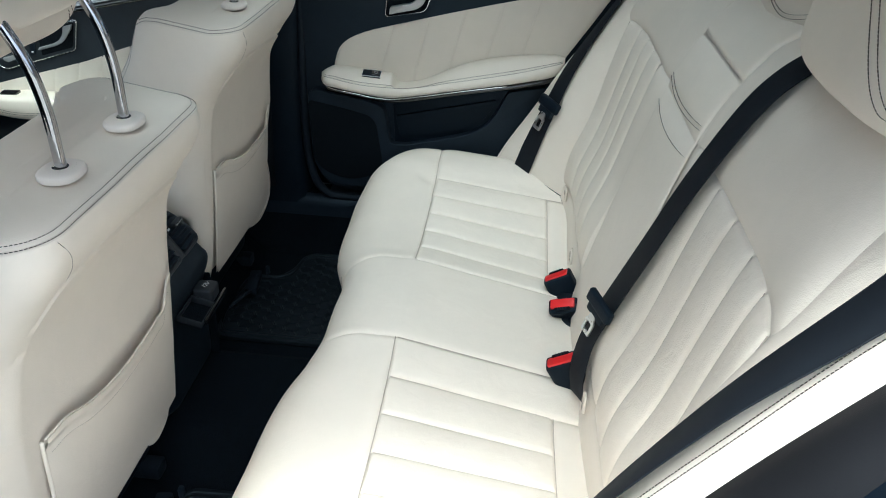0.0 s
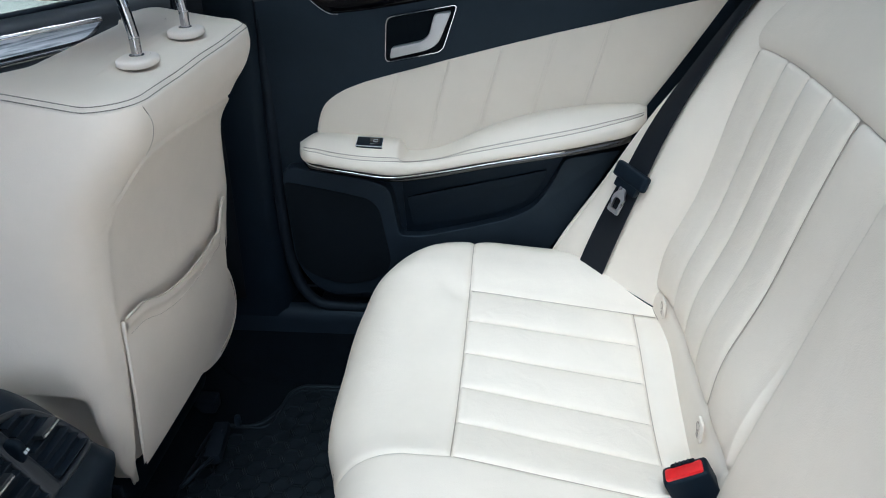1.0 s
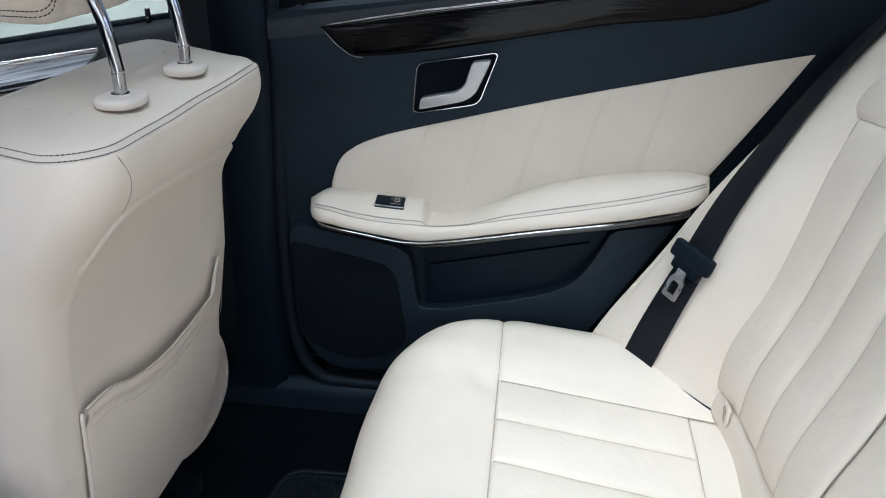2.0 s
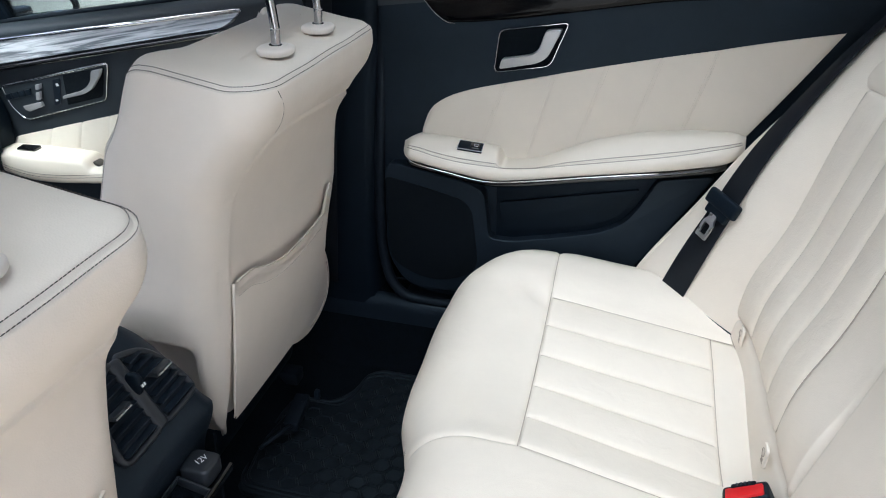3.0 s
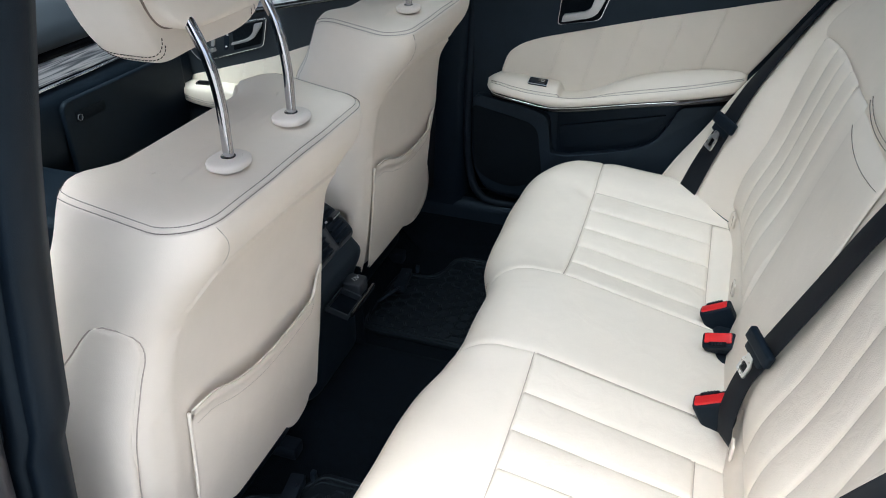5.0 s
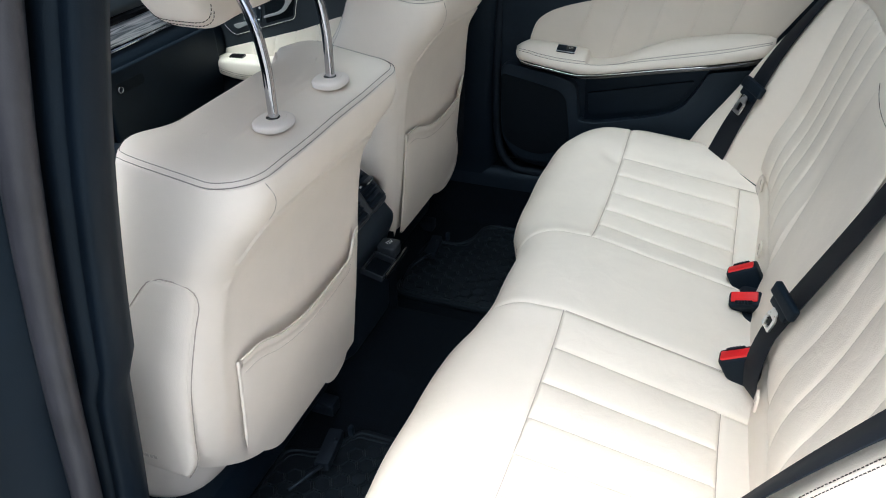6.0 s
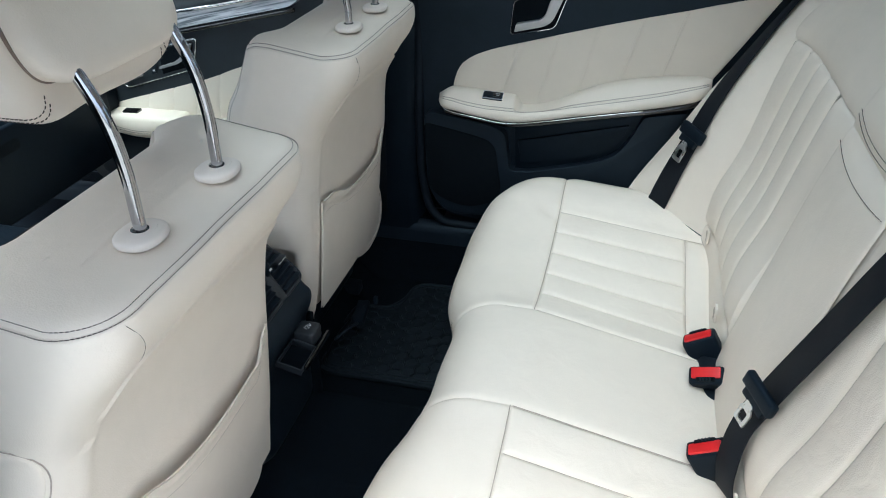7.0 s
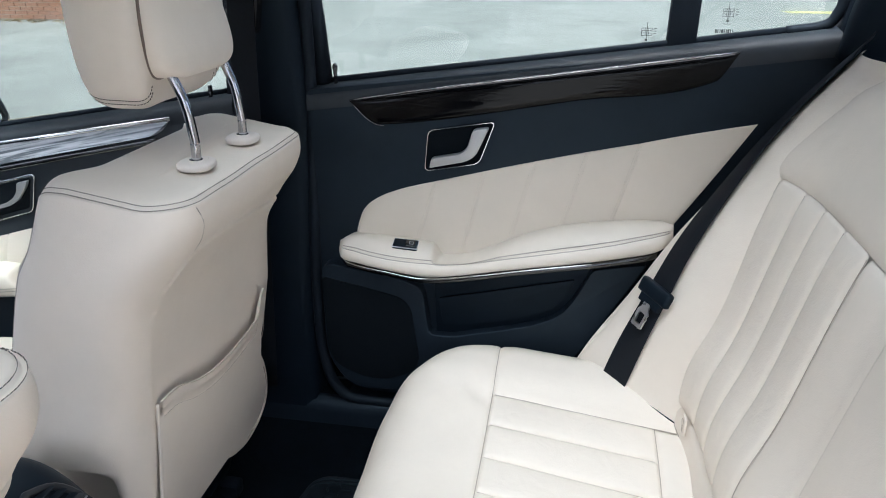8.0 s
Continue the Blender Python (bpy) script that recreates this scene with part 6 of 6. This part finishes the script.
def build_mirror():
    root = thing("door_mirror", "black exterior door mirror seen through the front window", "door mirror")
    m = pose(-1.22, 0.948, 0.705, 0, -8, -13)

    def housing():
        v, f = superblock((0, 0, 0), (0.055, 0.105, 0.066), 0.55, 0.5, 40, 24)
        return [m @ Matrix.Translation((-0.062, -0.015, -0.006)) @ Vector(q) for q in v], f
    part("housing", housing(), GLOSSBLACK, root)
    out = round_corners([(-0.112, -0.072), (0.068, -0.068), (0.080, -0.056), (0.058, 0.026), (0.046, 0.038), (-0.112, 0.064)], [0.02, 0.012, 0.012, 0.012, 0.012, 0.02])
    bm = slab(out, (0.004, 0, 0), (0, 1, 0), (0, 0, 1), 0.003, 0.001)
    bm.transform(m)
    part("mirror_glass", bm, material("mirror", (0.85, 0.87, 0.88), 0.01, 1.0), root, "mirror glass")
    bm = tube([m @ Vector((0.000, q[0], q[1])) for q in out] + [m @ Vector((0.000, out[0][0], out[0][1]))], 0.0125, 10, False)
    part("mirror_rim", bm, GLOSSBLACK, root)
    part("mirror_foot", rbox((0.07, 0.12, 0.04), pose(-1.24, 0.84, 0.655), 0.012), GLOSSBLACK, root)


def build_dashboard():
    root = thing("dashboard", "dark dashboard with sky-grey streaked strip and closed glovebox", "dashboard")
    prof = [(-1.62, 0.74), (-1.40, 0.735), (-1.27, 0.70), (-1.225, 0.655), (-1.215, 0.60), (-1.20, 0.535), (-1.175, 0.515), (-1.165, 0.46), (-1.175, 0.36), (-1.24, 0.28), (-1.5, 0.25), (-1.62, 0.3)]
    line = round_corners([(p[0], p[1]) for p in prof], 0.03, 4)
    bm = slab(line[::-1], (0, 0.715, 0), (1, 0, 0), (0, 0, 1), 1.43, 0.004)
    part("dash_body", bm, PLASTIC, root)
    top = [(-1.206, 0.616), (-1.202, 0.630), (-1.212, 0.660), (-1.262, 0.710), (-1.40, 0.742), (-1.62, 0.747), (-1.62, 0.70), (-1.30, 0.62)]
    # its lighter colour holds the light falling through the windscreen
    part("dash_top", slab(round_corners(top, [0.004, 0.01, 0.02, 0.03, 0.03, 0.003, 0.003, 0.003], 4)[::-1], (0, 0.712, 0), (1, 0, 0), (0, 0, 1), 1.42, 0.003), LIT_PLASTIC, root, "padded black dashboard top, windscreen light put into its grey")
    part("dark_strip", rbox((0.010, 0.72, 0.020), pose(-1.209, 0.34, 0.606, 0, -12, 0), 0.003, 2), WOOD, root, "dark brown strip")
    part("wood_strip", rbox((0.012, 0.72, 0.050), pose(-1.207, 0.34, 0.572, 0, -12, 0), 0.005, 3), WOOD_DASH, root, "streaked wood strip, sky reflection put into its silver-grey")
    part("bright_line", tube([(-1.196, -0.02, 0.541), (-1.196, 0.30, 0.541), (-1.20, 0.70, 0.545)], 0.0045, 8), CHROME, root)
    gb = part("glovebox_lid", slab(round_corners([(0.212, 0.30), (0.665, 0.30), (0.665, 0.512), (0.212, 0.512)], 0.03), (-1.168, 0, 0), (0, 1, 0), (0, 0, 1), 0.012, 0.006, 3), PLASTIC, root)
    pl = part("latch_plate", slab(round_corners([(0.245, 0.453), (0.345, 0.453), (0.345, 0.480), (0.245, 0.480)], [0.004, 0.012, 0.012, 0.004]), (-1.1575, 0, 0), (0, 1, 0), (0, 0, 1), 0.003, 0.001), GRILLE, gb)
    ring = [(-1.1545, 0.257 + 0.0075 * math.cos(a), 0.464 + 0.0075 * math.sin(a)) for a in np.linspace(0, 2 * math.pi, 25)]
    part("lock_ring", tube(ring, 0.0012, 8, False), SATIN, pl, "chrome lock ring")
    part("lock_core", tube([(-1.157, 0.257, 0.464), (-1.1535, 0.257, 0.464)], 0.006, 14), PLASTIC, pl)
    tunnel = thing("centre_console", "black centre console between the front seats", "console")
    part("console_body", rbox((0.80, 0.22, 0.30), pose(-0.85, 0.0, 0.26), 0.03, 4), PLASTIC, tunnel)
    part("console_lid", rbox((0.34, 0.20, 0.05), pose(-0.62, 0.0, 0.425), 0.02, 4), CARPET, tunnel)


def build_rear_console():
    root = thing("rear_console", "black rear console with air vents and open drawer", "console")
    # side profile swept across, rounded at both ends
    prof = [(-0.52, 0.10), (-0.375, 0.10), (-0.372, 0.285), (-0.352, 0.335), (-0.352, 0.362), (-0.385, 0.425), (-0.415, 0.472), (-0.440, 0.492), (-0.52, 0.50)]
    ys = np.linspace(-0.119, 0.119, 48)
    line = round_corners(prof, [0.005, 0.02, 0.03, 0.012, 0.012, 0.05, 0.03, 0.03, 0.01], 5)
    verts, faces = [], []
    for y in ys:
        a = abs(y) / 0.119
        k = 1 - 0.72 * max(0, (a - 0.35) / 0.65) ** 2.0
        for p in line:
            h = p.y
            z = h if h < 0.33 else 0.33 + (h - 0.33) * k
            verts.append((p.x - 0.018 * max(0, (a - 0.6) / 0.4) ** 2, y, z))
    n = len(line)
    for i in range(len(ys) - 1):
        for j in range(n):
            faces.append((i * n + j, (i + 1) * n + j, (i + 1) * n + (j + 1) % n, i * n + (j + 1) % n))
    faces += [tuple(range(n)), tuple((len(ys) - 1) * n + j for j in range(n))[::-1]]
    me = mesh_of("console_body", verts, faces, PLASTIC2)
    me.set_sharp_from_angle(angle=radians(50))
    body = part("console_body", me, PLASTIC2, root)
    # vent field, tilted up
    m = Matrix.Translation((-0.392, 0, 0.437)) @ Euler((0, radians(-33), 0)).to_matrix().to_4x4()
    for s in (1, -1):
        vent = part("air_vent", slab_at(round_corners([(s * 0.010, -0.046), (s * 0.070, -0.046), (s * 0.061, -0.005), (s * 0.043, 0.030), (s * 0.010, 0.044)][::s], [0.006, 0.012, 0.03, 0.02, 0.006][::s], 4), m @ Matrix.Translation((0.002, 0, 0)), 0.003), RUBBER, body, "black air vent")
        for k in range(7):
            z = -0.039 + 0.0126 * k
            w = (0.057, 0.055, 0.052, 0.049, 0.043, 0.036, 0.026)[k]
            part("slat", rbox((0.016, w, 0.0018), m @ pose(0.006, s * (0.012 + w / 2), z, 0, 28, 0), 0.0008), PLASTIC2, vent)
        tab = part("tab", rbox((0.018, 0.030, 0.007), m @ pose(0.012, s * 0.041, 0.004, 0, 24, 0), 0.002), GREYTRIM, vent)
        part("tab_line", rbox((0.002, 0.028, 0.002), m @ pose(0.0205, s * 0.041, -0.0005, 0, 24, 0), 0.0006), SATIN, tab)
        rim = [m @ Vector((0.005, q[0], q[1])) for q in round_corners([(s * 0.006, -0.050), (s * 0.074, -0.050), (s * 0.065, -0.004), (s * 0.046, 0.034), (s * 0.006, 0.049)], [0.008, 0.014, 0.03, 0.02, 0.008], 4)]
        part("vent_rim", tube(rim + [rim[0]], 0.0045, 8, False), GREYTRIM, vent)
    part("rib", rbox((0.012, 0.018, 0.100), m @ pose(0.005, 0, -0.002), 0.007, 3), GREYTRIM, body)
    wheel = part("thumb_wheel", superblock(m @ Vector((0.012, 0, 0.012)), (0.011, 0.006, 0.016), 0.8, 0.6, 20, 14), PLASTIC, body)
    for k in range(2):
        part("mark", rbox((0.0015, 0.0025, 0.0035), m @ pose(0.0232, 0.002 * (2 * k - 1), 0.006), 0), LABEL, wheel)
    # opened drawer with socket
    dm = Matrix.Translation((-0.337, -0.002, 0.302)) @ Euler((0, radians(14), 0)).to_matrix().to_4x4() @ Matrix.Diagonal((0.86, 0.86, 0.9, 1))
    dr = part("drawer", rbox((0.058, 0.115, 0.008), dm @ pose(-0.002, 0.002, -0.016), 0.004), CARPET, root, "open black drawer")
    for sx, sy, w, d in ((0.026, -0.030, 0.003, 0.074), (-0.026, -0.030, 0.003, 0.074), (0, -0.066, 0.056, 0.003), (0, 0.008, 0.056, 0.004)):
        part("drawer_frame", rbox((w, d, 0.015), dm @ pose(sx, sy, -0.004), 0.0012), GREYTRIM, dr)
    part("drawer_front", rbox((0.006, 0.122, 0.013), dm @ pose(0.031, 0.003, 0.0, 0, -12, 0), 0.002), GLOSSBLACK, dr)
    cap = part("socket_cap", superblock(dm @ Vector((-0.004, 0.036, 0.004)), (0.020, 0.020, 0.014), 0.3, 0.35, 36, 18), GREYTRIM, dr, "grey-black socket cap")
    word = bpy.data.curves.new("label", "FONT")
    word.body = "12V"
    word.size, word.align_x, word.align_y, word.extrude = 0.0135, "CENTER", "CENTER", 0.0003
    lab = new("label", word)
    lab.parent = cap
    lab.data.materials.append(LABEL)
    lab.matrix_basis = dm @ Matrix.Translation((-0.006, 0.036, 0.0206)) @ Euler((0, 0, radians(72))).to_matrix().to_4x4()
    part("small_print", rbox((0.012, 0.0022, 0.0006), dm @ pose(0.007, 0.036, 0.0200, 0, 0, 72), 0), LABEL, cap)
    part("side_plate", rbox((0.14, 0.006, 0.20), pose(-0.43, 0.098, 0.20), 0.002), CARPET, root)


def slab_at(outline, m, depth):
    bm = slab(outline, (0, 0, 0), (0, 1, 0), (0, 0, 1), depth, 0.0)
    bm.transform(m)
    return bm


# ---- outside ----
def build_tree(x, y, h, bark, leaf, seed):
    """A broad-leaved tree: tapered trunk with limbs, and a crown of many small leaves in uneven clumps."""
    rnd = random.Random(seed)
    root = thing("tree", "green broad-leaved tree behind the car", "tree", group="trees behind the car", at=pose(x, y, -0.36))
    trunk = tube(rounded_path([(0, 0, -0.1), (0.06, 0.03, 0.25 * h), (-0.05, 0.08, 0.5 * h), (0.04, 0.0, 0.8 * h)], 5), [0.20 - 0.17 * k / 15 for k in range(16)], 9)
    part("trunk", trunk, bark, root)
    verts, faces = [], []
    for b in range(11):
        a, z = b * 2.4 + rnd.uniform(-0.4, 0.4), h * (0.28 + 0.045 * b)
        r = h * (0.34 - 0.02 * b) * rnd.uniform(0.8, 1.15)
        tip = Vector((r * math.cos(a), r * math.sin(a), z + 0.45 * r))
        part("limb", tube(rounded_path([(0, 0, z), tip * 0.5 + Vector((0, 0, z * 0.5 - 0.1 * r)), tip], 4), [0.07 - 0.0065 * k for k in range(9)], 6), bark, root)
        for c in range(3):
            q = tip * (0.6 + 0.2 * c) + Vector((0, 0, z * (0.4 - 0.2 * c)))
            spread = h * rnd.uniform(0.055, 0.085)
            for _ in range(70):
                p = q + Vector([rnd.gauss(0, spread) for _ in range(3)])
                u = Vector([rnd.uniform(-1, 1) for _ in range(3)]).normalized() * rnd.uniform(0.07, 0.14)
                w = u.cross(Vector([rnd.uniform(-1, 1) for _ in range(3)])).normalized() * u.length * 0.6
                i = len(verts)
                verts += [p - u, p + w, p + u, p - w]
                faces.append((i, i + 1, i + 2, i + 3))
    crown = part("crown", mesh_of("crown", verts, faces, leaf, False), leaf, root)
    crown["kind"] = "stuff"


def build_outside():
    gm = material("pale_concrete", (0.270, 0.266, 0.246), 0.9, vary=0.30, scale=1.1, grain=0.004, grain_scale=60, wrinkle=0.02, wrinkle_scale=4)
    bm = bmesh.new()
    bmesh.ops.create_grid(bm, x_segments=60, y_segments=60, size=300)
    for v in bm.verts:
        v.co.z = -0.36
    ob = part("ground", bm, gm)
    tagged(ob, "pale weathered concrete yard", "ground", kind="structure")
    root = thing("brick_wall", "old orange-brown brick wall across the yard", "wall", kind="structure")
    mortar = material("mortar", (0.42, 0.36, 0.30), 0.95, vary=0.2, scale=3)
    brick = material("brick", (0.36, 0.17, 0.10), 0.9, vary=0.35, scale=2.5, grain=0.002, grain_scale=90)
    part("wall_core", rbox((16.0, 0.25, 3.2), pose(-14.5, 13.0, 1.2, 0, 0, 6), 0), mortar, root)
    me = bpy.data.meshes.new("brick")
    b = rbox((0.225, 0.03, 0.067), Matrix.Identity(4), 0.004, 1)
    b.to_mesh(me)
    b.free()
    me.materials.append(brick)
    base = pose(-14.5, 13.0, 1.2, 0, 0, 6)
    for r in range(11):
        for c in range(27):
            x = 1.6 + c * 0.237 + (r % 2) * 0.118
            o = new("brick", me)
            o.parent = root
            o.matrix_basis = base @ Matrix.Translation((x, -0.128 - 0.004 * ((r * 7 + c * 3) % 4) / 4, -1.50 + r * 0.0785))
    verts, faces = [], []
    rnd = random.Random(3)
    for k in range(150):
        x, y = rnd.uniform(-11, -7.0), 0
        y = 12.75 + (x + 14.5) * 0.105 - abs(rnd.gauss(0, 0.35)) - 0.1
        a, w = rnd.uniform(0, 6.28), rnd.uniform(0.03, 0.08)
        z = -0.352 + rnd.uniform(0.0, 0.03)
        i = len(verts)
        verts += [(x + w * math.cos(a), y + w * math.sin(a), z), (x - w * 0.5 * math.sin(a), y + w * 0.5 * math.cos(a), z + 0.03), (x - w * math.cos(a), y - w * math.sin(a), z), (x + w * 0.5 * math.sin(a), y - w * 0.5 * math.cos(a), z + 0.01)]
        faces.append((i, i + 1, i + 2, i + 3))
    ob = part("dry_leaves", mesh_of("dry_leaves", verts, faces, material("dry_leaf", (0.22, 0.16, 0.08), 0.9, vary=0.4, scale=4), False), None)
    tagged(ob, "dry yellow-brown leaves along the wall foot", "leaves", kind="stuff")
    bark = material("bark", (0.10, 0.075, 0.055), 0.9, vary=0.4, scale=6, grain=0.01, grain_scale=30)
    leaf = material("leaf", (0.07, 0.12, 0.03), 0.6, vary=0.5, scale=0.8)
    for k, (x, y, h) in enumerate(((24.0, 7.0, 7.5), (31.0, 13.5, 9.0), (38.0, 9.0, 8.0), (27.0, 18.0, 8.5))):
        build_tree(x, y, h, bark, leaf, 11 + k)
    line = thing("painted_line", "faded yellow painted line on the concrete", "road marking", kind="structure")
    part("paint", rbox((5.5, 0.7, 0.004), pose(8.0, 20.0, -0.357, 0, 0, 6), 0), material("yellow_paint", (0.62, 0.55, 0.22), 0.9, vary=0.3, scale=2), line)


build_floor()
build_mat("rubber_floor_mat", 0.258, 0.655, 1, "black honeycomb rubber mat in the far rear footwell")
build_mat("rubber_floor_mat", -0.66, -0.185, -1, "black honeycomb rubber mat in the near rear footwell")
build_shell()
build_far_pillar()
build_far_sill()
build_near_pillar()
build_open_door()
build_near_jamb()
build_near_front_door()
bench = build_bench_cushion()
build_backrest(bench)
build_bolsters()
build_crevice_shade(bench)
build_rear_headrests()
build_front_seat("front_seat", -0.323, 0.374, 1, 0.893, 0.0, "cream leather front seat with back pocket, beside the closed doors")
build_front_seat("front_seat", -0.259, -0.349, -1, 0.929, 0.22, "cream leather front seat with back pocket, beside the open doorway")
build_rear_door()
build_front_door()
build_windows()
build_mirror()
build_dashboard()
build_rear_console()
build_belts()
build_buckles()
build_outside()
